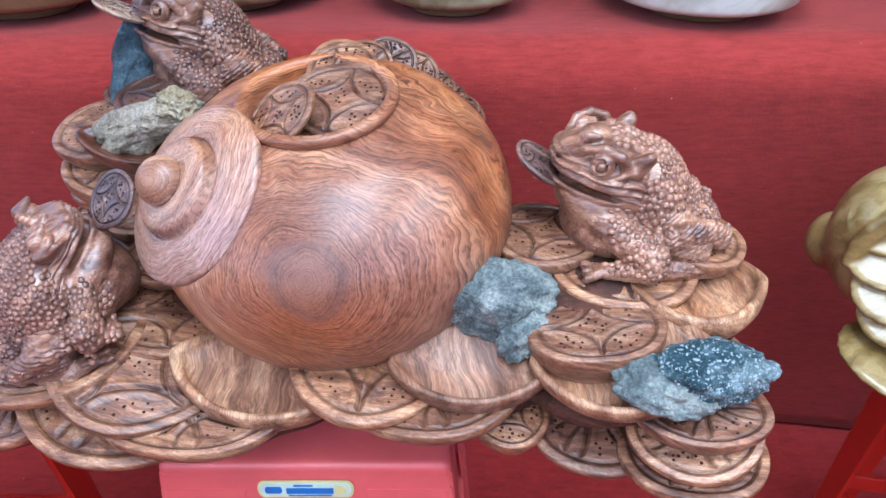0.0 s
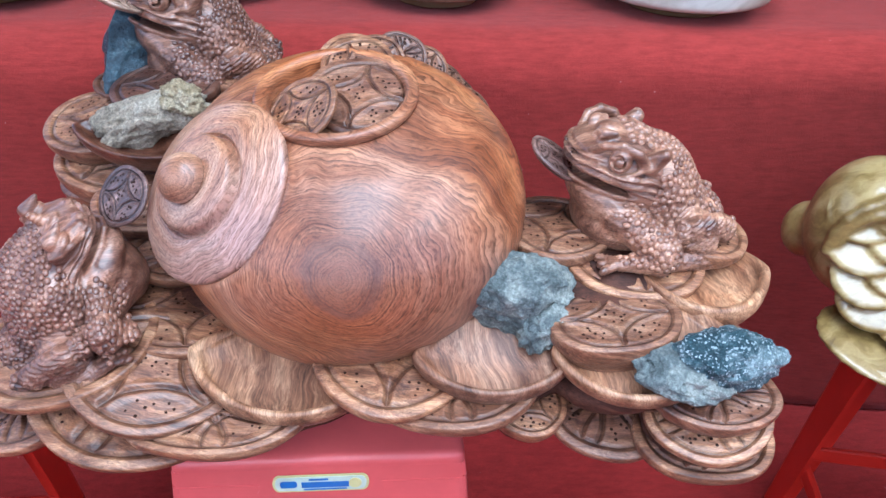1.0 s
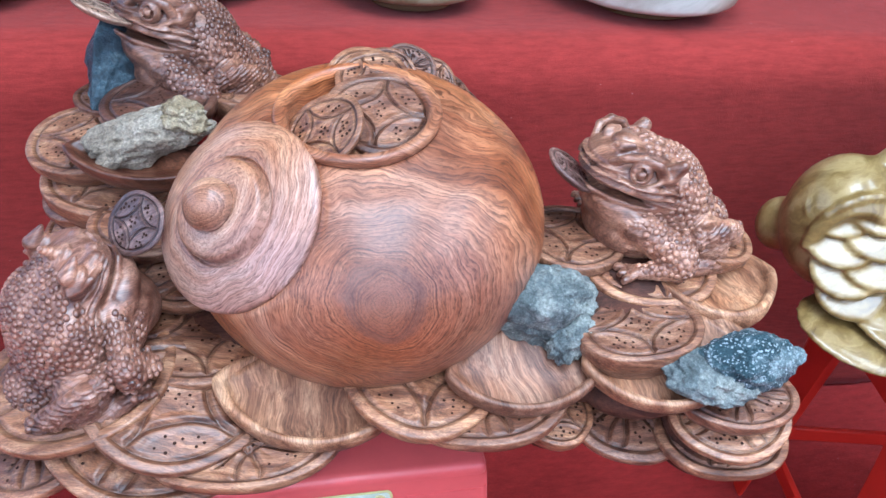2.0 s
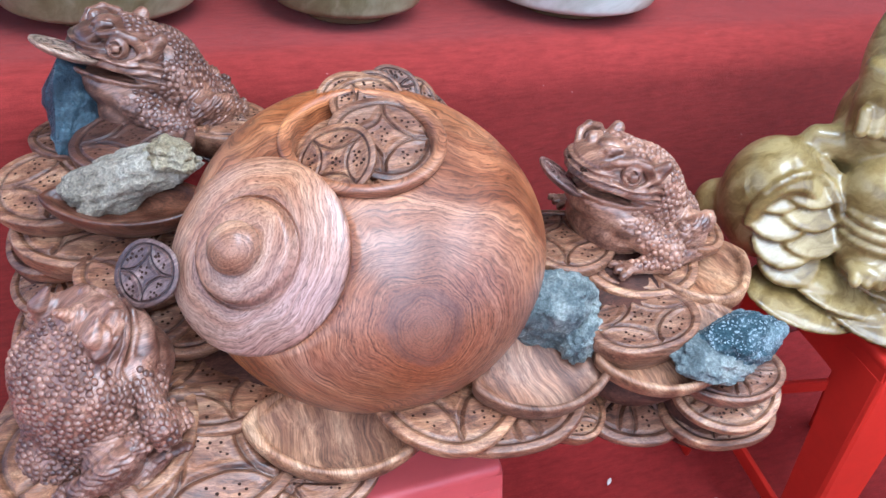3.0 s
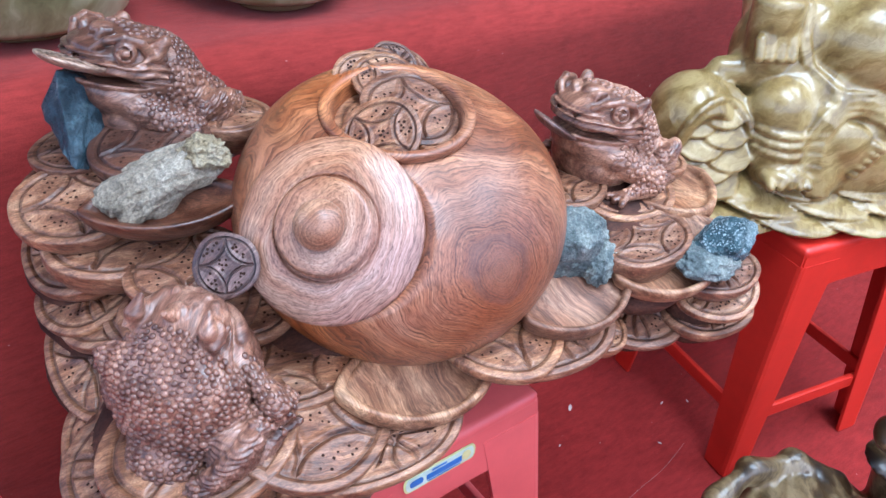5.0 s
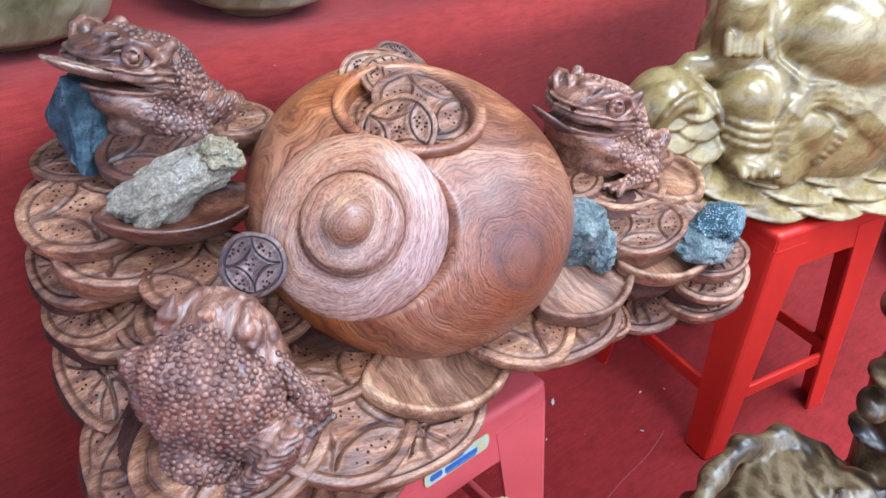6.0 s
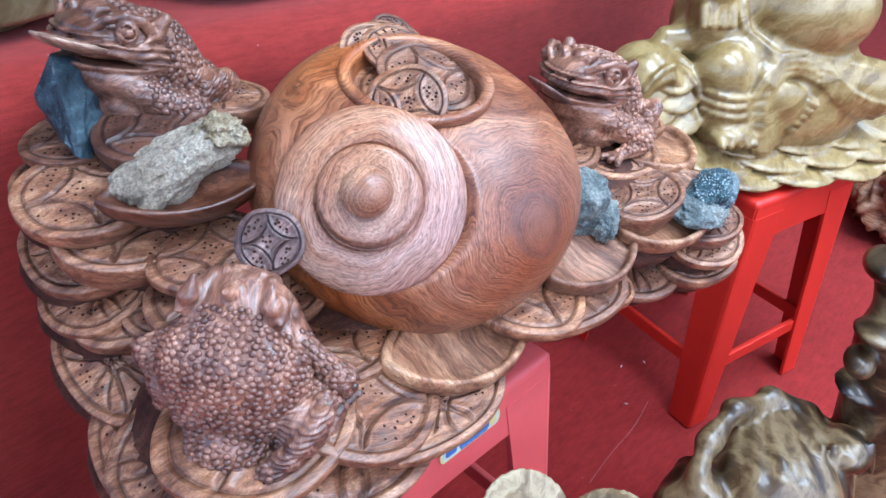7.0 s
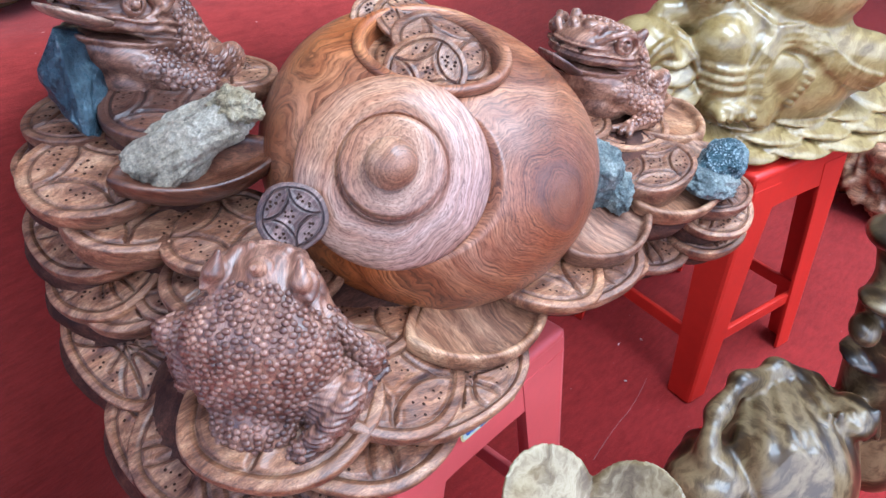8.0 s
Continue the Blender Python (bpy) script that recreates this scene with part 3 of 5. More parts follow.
onyx_bowl(0.360, 1.060, 0.072, 0.132, 0.09, M_PALE, "pale polished onyx dish standing on the red cloth")
onyx_bowl(0.014, 1.075, 0.058, 0.106, 0.13, M_VASE, "green-brown polished onyx bowl standing on the red cloth")
onyx_bowl(-0.300, 1.110, 0.065, 0.122, 0.14, M_VASE, "green-brown polished onyx bowl standing on the red cloth")
onyx_bowl(-0.585, 1.065, 0.065, 0.122, 0.14, M_RIM, "dark brown polished bowl standing on the red cloth")


# ---- plastic stools ----
def ruled(bm, rings):
    """Closed rings of points joined in order, both ends capped."""
    rows = [[bm.verts.new(p) for p in ring] for ring in rings]
    n = len(rows[0])
    for a, b in zip(rows, rows[1:]):
        for i in range(n):
            bm.faces.new((a[i], a[(i + 1) % n], b[(i + 1) % n], b[i]))
    bm.faces.new(rows[0][::-1])
    bm.faces.new(rows[-1])


def plastic_stool(x, y, rz, mat, label, height=0.462, top=0.136, foot=0.175, wide=1.0, brace=0.36):
    """A moulded stool: rounded seat, apron with arched openings, four splayed angle legs, stretchers."""
    st = empty("plastic_stool", label, "stool", x, y, 0, rz, group="plastic stools")

    def half(z):
        return foot + (top - foot) * z / height

    bm = bmesh.new()
    box(bm, (2 * top, 2 * top, 0.022), (0, 0, height - 0.011), bevel=0.009, segs=3)
    part("seat", bm, mat, st, smooth=True)
    for k in range(4):
        turn = pose(0, 0, 0, 0, 0, 90 * k)
        # apron: a bent strip whose lower edge is an arch
        bm = bmesh.new()
        n = 16
        rings = []
        for i in range(n + 1):
            u = -1 + 2 * i / n
            low = height - 0.074 - 0.060 * abs(u) ** 5
            hz, lz = height - 0.012, low
            xt, xl = u * (half(hz) - 0.004), u * (half(lz) - 0.004)
            rings.append([(xt, -half(hz) + 0.001, hz), (xl, -half(lz) + 0.001, lz), (xl, -half(lz) + 0.007, lz), (xt, -half(hz) + 0.007, hz)])
        ruled(bm, rings)
        part("apron", bm, mat, st, m=turn, smooth=False)
        # leg: an angle section round the corner, tapering to the foot
        bm = bmesh.new()
        rings = []
        for z, w in ((height - 0.03, 0.058), (height * 0.7, 0.05), (height * 0.35, 0.043), (0.0, 0.036)):
            h, t, w = half(z), 0.006, w * wide
            rings.append([(-h + w, -h, z), (-h + 0.008, -h, z), (-h + 0.002, -h + 0.002, z), (-h, -h + 0.008, z), (-h, -h + w, z), (-h + t, -h + w, z), (-h + t + 0.004, -h + t + 0.004, z), (-h + w, -h + t, z)])
        ruled(bm, rings)
        part("leg", bm, mat, st, m=turn)
        # stretcher between two legs
        bm = bmesh.new()
        z = height * brace
        h = half(z)
        box(bm, (2 * h - 0.03, 0.010, 0.026), (0, -h + 0.010, z), bevel=0.003)
        part("stretcher", bm, mat, st, m=turn)
    return st


stool = plastic_stool(-0.128, 0.603, 0.0, M_STOOL, "pink-red moulded plastic stool carrying the wooden carving", height=0.474, wide=1.4)
plastic_stool(0.70, 0.573, -12.0, M_STOOL2, "bright red moulded plastic stool under the onyx figure", height=0.466, top=0.142, foot=0.167, wide=1.35, brace=0.275)
plastic_stool(-0.625, 0.530, 0.0, M_STOOL2, "bright red moulded plastic stool beside the wooden carving", height=0.462, top=0.136, foot=0.165)

# sticker on the apron: shapes only
M_YELLOW, M_BLUEINK, M_PAPER = plain("sticker_yellow", (0.56, 0.52, 0.22), 0.4), plain("sticker_blue", (0.03, 0.13, 0.36), 0.4), plain("sticker_pale", (0.48, 0.56, 0.46), 0.4)


def sticker():
    def capsule(w, h, n=14):
        pts = []
        for sx, a0 in ((1, -90), (-1, 90)):
            for i in range(n + 1):
                a = radians(a0 + 180 * i / n)
                pts.append((sx * (w / 2 - h / 2 * 0.6) + h / 2 * 0.6 * math.cos(a), h / 2 * math.sin(a)))
        return pts

    def flat(name, pts, y, mat, parent):
        bm = bmesh.new()
        ruled(bm, [[(x, y, z) for x, z in pts], [(x, y - 0.0006, z) for x, z in pts]])
        return part(name, bm, mat, parent)

    slope = pose(0, -0.1390, 0.446, -4.8, 0, 0)
    body = flat("sticker", capsule(0.090, 0.021), 0, M_YELLOW, stool)
    body.matrix_basis = slope
    tagged(body, "yellow and pale blue paper label with blue bars")
    flat("border", capsule(0.085, 0.0165), -0.0007, M_PAPER, body)
    flat("mark", [(x - 0.030, z) for x, z in capsule(0.016, 0.008)], -0.0014, M_BLUEINK, body)
    for x, z, w, h in ((0.004, -0.0010, 0.044, 0.0068), (-0.002, 0.0055, 0.018, 0.0020), (0.004, -0.0066, 0.040, 0.0014)):
        flat("bar", [(x - w / 2, z - h / 2), (x + w / 2, z - h / 2), (x + w / 2, z + h / 2), (x - w / 2, z + h / 2)], -0.0014, M_BLUEINK, body)
    flat("disc", [(0.032 + 0.006 * math.cos(a), 0.006 * math.sin(a)) for a in [2 * math.pi * i / 20 for i in range(20)]], -0.0014, M_YELLOW, body)


sticker()

# ---- the carving ----
carving = empty("wood_carving", "polished reddish wood carving of a pot, toads and heaped coins", "wood carving", -0.1, 0.56, 0.476)
BASE = carving.matrix_basis.inverted()
BLOBS = []


def coin_relief(x, y, kind):
    """Height of the carved face of a unit coin: a raised rim, arcs that cross, and the drilled dots."""
    r = np.hypot(x, y)
    z = 0.030 * np.clip((r - 0.86) / 0.04, 0, 1) * np.clip((1.03 - r) / 0.04, 0, 1) - 0.040 * np.exp(-((r - 0.835) / 0.026) ** 2)
    inner = np.clip((0.84 - r) / 0.06, 0, 1)
    for k in range(4):
        a = math.pi / 2 * k + (math.pi / 4 if kind == 1 else 0)
        reach = 1.12 if kind != 2 else 0.95
        d = np.abs(np.hypot(x - reach * math.cos(a), y - reach * math.sin(a)) - 0.80)
        z += inner * (-0.062 * np.exp(-(d / 0.028) ** 2) + 0.026 * np.exp(-((d - 0.080) / 0.038) ** 2))
    if kind == 2:
        for k in range(8):
            a = math.pi / 4 * k + 0.2
            s = np.abs(-x * math.sin(a) + y * math.cos(a))
            along = x * math.cos(a) + y * math.sin(a)
            z -= 0.055 * np.exp(-(s / 0.026) ** 2) * np.clip((along - 0.1) / 0.1, 0, 1) * np.clip((0.62 - along) / 0.1, 0, 1)
    return z


def coin_dots(kind, rng):
    """Where the drill went: bands of dots inside the petals and in the middle."""
    pts = []
    for k in range(4):
        a = math.pi / 2 * k + (math.pi / 4 if kind == 1 else 0)
        for i in range(9):
            rr, t = rng.uniform(0.50, 0.76), a + rng.uniform(-0.42, 0.42)
            pts.append((rr * math.cos(t), rr * math.sin(t)))
    for i in range(9):
        pts.append((rng.uniform(-0.18, 0.18), rng.uniform(-0.18, 0.18)))
    kept = []
    for p in pts:
        if all(math.hypot(p[0] - q[0], p[1] - q[1]) > 0.075 for q in kept):
            kept.append(p)
    return kept


def coin(x, y, z, rx, ry, nx=0.0, ny=-0.22, spin=0.0, thick=0.022, kind=0, mat=None, parent=None, name="coin", dots=True, blob=True, label=""):
    """One carved coin: relief on its face, a rounded rim and a belly that draws in below."""
    rng = np.random.default_rng(int(abs(x * 9173 + y * 7919 + z * 3301) * 1000))
    nr, na = 40, 132
    radial = np.concatenate([[0.0], np.linspace(0.06, 1.0, nr)])
    ang = np.linspace(0, 2 * np.pi, na, endpoint=False)
    wob = 1 + 0.018 * np.sin(3 * ang + rng.uniform(0, 6)) + 0.012 * np.sin(5 * ang + rng.uniform(0, 6))
    verts, size, uv = [(0.0, 0.0, 0.0)], (rx + ry) / 2, [(0.0, 0.0)]
    sp = radians(spin)
    for r in radial[1:]:
        ux, uy = r * np.cos(ang), r * np.sin(ang)
        px, py = ux * math.cos(sp) + uy * math.sin(sp), -ux * math.sin(sp) + uy * math.cos(sp)
        dome = 0.05 * (1 - r * r)
        zz = size * (coin_relief(px, py, kind) * 0.55 + dome) * 0.75
        uv += list(zip(px, py))
        verts += list(zip(rx * ux * wob, ry * uy * wob, zz))
    verts[0] = (0.0, 0.0, size * 0.75 * (0.05 + 0.55 * float(coin_relief(np.array(0.0), np.array(0.0), kind))))
    for r, zz in ((1.006, -0.03), (1.010, -0.09), (1.008, -0.24), (0.995, -0.36), (0.955, -0.50), (0.88, -0.75), (0.72, -1.05), (0.4, -1.3)):
        verts += list(zip(rx * r * np.cos(ang) * wob, ry * r * np.sin(ang) * wob, np.full(na, zz * thick)))
        uv += list(zip(1.6 * np.cos(ang), 1.6 * np.sin(ang)))
    rows = 1 + (len(verts) - 1) // na
    faces = [(0, 1 + i, 1 + (i + 1) % na) for i in range(na)]
    for j in range(rows - 2):
        o = 1 + j * na
        faces += [(o + i, o + na + i, o + na + (i + 1) % na, o + (i + 1) % na) for i in range(na)]
    slots = [0] * len(faces)
    # flat dark dots: the shaded inside of each drill hole as colour
    if dots:
        for dx, dy in coin_dots(kind, rng):
            qx, qy = dx * math.cos(sp) - dy * math.sin(sp), dx * math.sin(sp) + dy * math.cos(sp)
            zz = size * 0.75 * (0.55 * float(coin_relief(np.array(dx), np.array(dy), kind)) + 0.05 * (1 - dx * dx - dy * dy)) + 0.00035
            o, rad = len(verts), 0.00135 * rng.uniform(0.8, 1.15)
            for i in range(7):
                a = 2 * math.pi * i / 7
                verts.append((rx * qx + rad * math.cos(a), ry * qy + rad * math.sin(a), zz))
                uv.append((2.0, 2.0))
            faces.append(tuple(range(o, o + 7)))
            slots.append(1)
    m = Matrix.Translation((x, y, z)) @ aim((nx, ny, 1))
    if parent is None:
        m = BASE @ m
        if blob:
            BLOBS.append((x, y, z, rx, ry, nx, ny))
    return mesh_ob(name, verts, faces, [mat or M_COINS[kind], M_HOLEDOT], parent or carving, label, m, slots=slots, uv=uv)


def ingot(x, y, z, rx, ry, nx=0.0, ny=-0.22, spin=0.0, depth=0.15, thick=0.03, lift=0.10, slope=0.24, mat=None, blob=True, label=""):
    """A boat-shaped ingot: smooth hollow, thick rim that rises at both ends, rounded hull."""
    na = 96
    ang = np.linspace(0, 2 * np.pi, na, endpoint=False)
    sn = np.sin(ang) * np.abs(np.sin(ang)) ** 0.40
    up = lift * np.cos(ang) ** 2
    verts = [(0.0, 0.0, -depth * ry)]
    for r in np.linspace(0.08, 0.84, 12):
        verts += list(zip(rx * r * np.cos(ang), ry * r * sn, ry * (-depth * (1 - (r / 0.84) ** 2) + up * r ** 3 + slope * r * sn)))
    for r, k in ((0.855, 0.03), (0.88, 0.085), (0.93, 0.105), (0.98, 0.095), (1.0, 0.06), (1.01, -0.02), (1.0, -0.16)):
        verts += list(zip(rx * r * np.cos(ang), ry * r * sn, ry * (up * r ** 3 + k)))
    for r, zz in ((0.93, -0.55), (0.80, -0.9), (0.6, -1.15), (0.3, -1.3)):
        verts += list(zip(rx * r * np.cos(ang), ry * r * sn, zz * thick + ry * up * 0.3))
    rows = 1 + (len(verts) - 1) // na
    faces = [(0, 1 + i, 1 + (i + 1) % na) for i in range(na)]
    for j in range(rows - 2):
        o = 1 + j * na
        faces += [(o + i, o + na + i, o + na + (i + 1) % na, o + (i + 1) % na) for i in range(na)]
    m = BASE @ Matrix.Translation((x, y, z)) @ aim((nx, ny, 1), spin)
    if blob:
        BLOBS.append((x, y, z - 0.01, rx, ry, nx, ny))
    return mesh_ob("ingot", verts, faces, mat or M_INGOT, carving, label, m)


# front of the heap
coin(-0.2794, 0.4767, 0.5579, 0.0843, 0.0708, 0.103, -0.347, 20, kind=2)
coin(-0.2050, 0.4430, 0.5610, 0.0750, 0.0400, -0.04, -0.10, 45, kind=2)
coin(-0.2594, 0.4743, 0.5838, 0.0710, 0.0593, 0.20, -0.296, 10)
ingot(-0.1553, 0.4698, 0.5819, 0.0787, 0.0467, 0.053, -0.200, -12)
coin(-0.0608, 0.4744, 0.5944, 0.0670, 0.0653, 0.096, -0.138, 40)
coin(-0.0070, 0.4542, 0.5789, 0.0720, 0.0512, -0.108, -0.037, 45, kind=2)
ingot(0.0271, 0.4580, 0.6065, 0.0719, 0.0422, -0.044, -0.252, 2)
coin(0.055, 0.45, 0.558, 0.034, 0.034, 0.0, -0.2, 0)
# right end
ingot(0.1408, 0.4411, 0.6218, 0.0724, 0.0483, -0.201, -0.309, -6)
coin(0.1208, 0.4610, 0.6400, 0.0550, 0.0400, -0.09, -0.09, 45, thick=0.036)
ingot(0.2104, 0.5130, 0.6440, 0.0610, 0.0600, 0.0, 0.0, -5, depth=0.08, slope=0.06)
coin(0.1544, 0.5287, 0.6575, 0.0638, 0.0548, 0.006, -0.218, 0, kind=1)
coin(0.215, 0.55, 0.672, 0.05, 0.045, 0.15, -0.1, 30)
coin(0.2004, 0.4142, 0.5983, 0.0520, 0.0364, -0.014, -0.158, 30, kind=2)
coin(0.1963, 0.4137, 0.5813, 0.0509, 0.0476, -0.191, -0.365, 60, kind=2)
coin(0.2033, 0.4192, 0.5454, 0.060, 0.0466, -0.018, -0.114, 20, kind=2)
coin(0.1288, 0.4657, 0.5494, 0.0590, 0.0628, -0.049, -0.310, 15, kind=2)
coin(0.20, 0.47, 0.60, 0.06, 0.055, 0.1, -0.1, 0, dots=False)
coin(0.09, 0.56, 0.668, 0.05, 0.05, 0.0, -0.05, 20)
# round the front toad
coin(-0.340, 0.505, 0.590, 0.078, 0.070, -0.1, -0.12, 30, kind=1)
coin(-0.246, 0.538, 0.598, 0.070, 0.056, 0.05, -0.1, 10, kind=1)
coin(-0.300, 0.615, 0.632, 0.062, 0.055, -0.1, -0.12, 50)
coin(-0.3794, 0.6712, 0.5618, 0.0427, 0.0736, -0.346, -0.275, 0, kind=2)
coin(-0.3995, 0.5723, 0.5349, 0.0400, 0.0812, -0.377, -0.048, 45, kind=2)
coin(-0.372, 0.485, 0.548, 0.055, 0.055, -0.2, -0.2, 45, kind=2)
coin(-0.392, 0.535, 0.560, 0.052, 0.066, -0.25, -0.10, 15, kind=2)
coin(-0.290, 0.640, 0.655, 0.055, 0.048, -0.05, -0.2, 20)
coin(-0.262, 0.600, 0.628, 0.055, 0.05, 0.0, -0.15, 60, kind=1)
# the stack at the back left
coin(-0.350, 0.690, 0.604, 0.052, 0.048, -0.25, -0.2, 25, kind=2, thick=0.030)
coin(-0.318, 0.658, 0.610, 0.050, 0.045, -0.2, -0.2, 65, kind=1, thick=0.030)
coin(-0.3615, 0.7352, 0.6475, 0.0506, 0.0587, -0.304, -0.211, 15, kind=2, thick=0.030)
coin(-0.365, 0.715, 0.612, 0.050, 0.050, -0.32, -0.17, 40, kind=2, thick=0.030)
coin(-0.3315, 0.7019, 0.6702, 0.0634, 0.0547, 0.06, -0.33, 10, thick=0.040)
coin(-0.3522, 0.7219, 0.7013, 0.0572, 0.0516, -0.123, -0.253, 35, thick=0.030)
coin(-0.3387, 0.7900, 0.6929, 0.0531, 0.0340, -0.207, -0.165, 10, thick=0.024)
coin(-0.3297, 0.7836, 0.7214, 0.0449, 0.0391, -0.116, -0.137, 40, thick=0.024)
coin(-0.282, 0.724, 0.738, 0.054, 0.050, -0.08, -0.16, 0, kind=1, thick=0.026, mat=M_DUSK)
coin(-0.20, 0.76, 0.735, 0.05, 0.05, 0.1, 0.0, 20, thick=0.030)
coin(-0.21, 0.735, 0.718, 0.019, 0.019, 0.2, -0.9, 20, thick=0.012, mat=M_DARK, blob=False)
coin(-0.191, 0.745, 0.732, 0.017, 0.017, 0.2, -0.8, 50, thick=0.012, blob=False)
ingot(-0.2922, 0.6616, 0.7077, 0.0714, 0.0309, -0.034, -0.275, -14, depth=0.4, thick=0.022, slope=0.0, mat=M_BOAT, blob=False, label="dark boat-shaped ingot")


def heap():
    """The body of the heap under the coins: filler wood, its dark colour standing in for shade in the gaps."""
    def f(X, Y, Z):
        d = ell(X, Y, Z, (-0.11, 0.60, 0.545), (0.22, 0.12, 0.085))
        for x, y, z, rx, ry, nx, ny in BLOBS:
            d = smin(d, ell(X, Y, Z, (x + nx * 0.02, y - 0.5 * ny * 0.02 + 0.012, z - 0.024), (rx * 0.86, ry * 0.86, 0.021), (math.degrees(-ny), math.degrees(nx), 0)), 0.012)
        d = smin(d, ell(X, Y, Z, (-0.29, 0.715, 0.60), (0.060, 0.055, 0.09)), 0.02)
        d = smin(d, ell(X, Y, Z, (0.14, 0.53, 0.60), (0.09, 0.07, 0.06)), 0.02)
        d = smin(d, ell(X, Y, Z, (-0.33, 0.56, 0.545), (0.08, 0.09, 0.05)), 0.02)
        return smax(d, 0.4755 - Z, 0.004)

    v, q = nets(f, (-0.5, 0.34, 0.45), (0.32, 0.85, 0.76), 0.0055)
    mesh_ob("base", v, q, M_GAPSHADE, carving, "wooden filler body of the heap, darkened as shade in the gaps", BASE)


heap()


# ---- pot, lid and the coins in its mouth ----
POT = Matrix.Translation((-0.0959, 0.5897, 0.6743)) @ aim((-0.0447, -0.219, 1))
MOUTH = Matrix.Translation((-0.1048, 0.5848, 0.7831)) @ aim((-0.071, -0.206, 1))
LEAN_TOP = (POT.inverted() @ MOUTH).translation
LID_N = (-0.903, -0.821, 1.0)
LID = Matrix.Translation((-0.2081, 0.5280, 0.7263)) @ aim(LID_N)
prof = smooth_profile([(0.0, -0.118), (0.07, -0.112), (0.118, -0.085), (0.147, -0.045), (0.159, -0.003), (0.155, 0.034), (0.138, 0.065), (0.108, 0.089), (0.080, 0.0985), (0.068, 0.1015), (0.060, 0.1015)], 7)
v, f = lathe(prof, 160)
flat = []
for p in v:
    # the shoulder leans towards the mouth
    up = max(0.0, min(1.0, (p[2] - 0.03) / 0.075)) ** 2
    p = Vector((p[0] * 0.994 + LEAN_TOP.x * up, p[1] * 0.994 + LEAN_TOP.y * up, p[2] * 1.02))
    q = LID.inverted() @ (POT @ p)
    reach = math.hypot(q.x, q.y)
    if reach < 0.095 and q.z > -0.03:
        q.z = min(q.z, -0.012 + 1.3 * max(0.0, reach - 0.0765))
    flat.append(tuple(POT.inverted() @ (LID @ q)))
v = flat
pot = mesh_ob("pot", v, f, M_POT, carving, "round polished pot with swirling growth rings", BASE @ POT)
prof = smooth_profile([(0.072, 0.0925), (0.0675, 0.097), (0.0662, 0.1015), (0.0672, 0.106), (0.0695, 0.1095), (0.0712, 0.1125), (0.0713, 0.1160), (0.0695, 0.1188), (0.0655, 0.1196), (0.0615, 0.1178), (0.0592, 0.1135), (0.0578, 0.105), (0.053, 0.092), (0.04, 0.084), (0.0, 0.082)], 6)
v, f = lathe(prof, 128)
mesh_ob("rim", v, f, M_POT, pot, "rolled rim of the mouth", POT.inverted() @ MOUTH @ Matrix.Scale(0.965, 4) @ pose(0, 0, -0.1150))
prof = smooth_profile([(0.0, 0.0405), (0.005, 0.040), (0.0125, 0.0365), (0.0185, 0.030), (0.0203, 0.0245), (0.0195, 0.0195), (0.0182, 0.0188), (0.0192, 0.0180), (0.028, 0.0174), (0.0365, 0.0160), (0.0392, 0.0140), (0.0402, 0.0110), (0.0404, 0.0060), (0.0412, 0.0032), (0.0426, 0.0034), (0.0450, 0.0052), (0.055, 0.0036), (0.068, -0.0016), (0.0755, -0.0058), (0.0772, -0.0090), (0.0765, -0.0125), (0.073, -0.0150), (0.06, -0.0155), (0.0, -0.0155)], 5)
v, f = lathe(prof, 120)
mesh_ob("lid", v, f, M_LID, carving, "turned wooden lid with a knob, leaning on the pot", BASE @ LID)


ROW = ((-0.098, 0.648, 0.787, 0.033, -0.35, -0.65), (-0.072, 0.660, 0.786, 0.027, -0.1, -0.8), (-0.050, 0.672, 0.786, 0.026, 0.1, -0.9), (-0.027, 0.676, 0.775, 0.024, 0.3, -0.8), (-0.006, 0.680, 0.764, 0.020, 0.5, -0.4), (0.010, 0.682, 0.752, 0.018, 0.7, -0.3), (0.028, 0.678, 0.737, 0.018, 0.9, -0.3))


for x, y, z, r, nx, ny, spin, kind in ((-0.086, 0.590, 0.780, 0.046, -0.04, -0.40, 30, 0), (-0.134, 0.566, 0.775, 0.035, -0.65, -0.50, 10, 1), (-0.088, 0.630, 0.793, 0.032, -0.10, -0.50, 60, 0), (-0.106, 0.588, 0.768, 0.056, -0.08, -0.20, 0, 1)):
    coin(x, y, z, r, r, nx, ny, spin, 0.009, kind, blob=False)
# the heap that spills over the back of the pot
for i, (x, y, z, r, nx, ny) in enumerate(ROW):
    coin(x, y, z, r, r, nx, ny, 35 * i, 0.012, i % 3, blob=False)


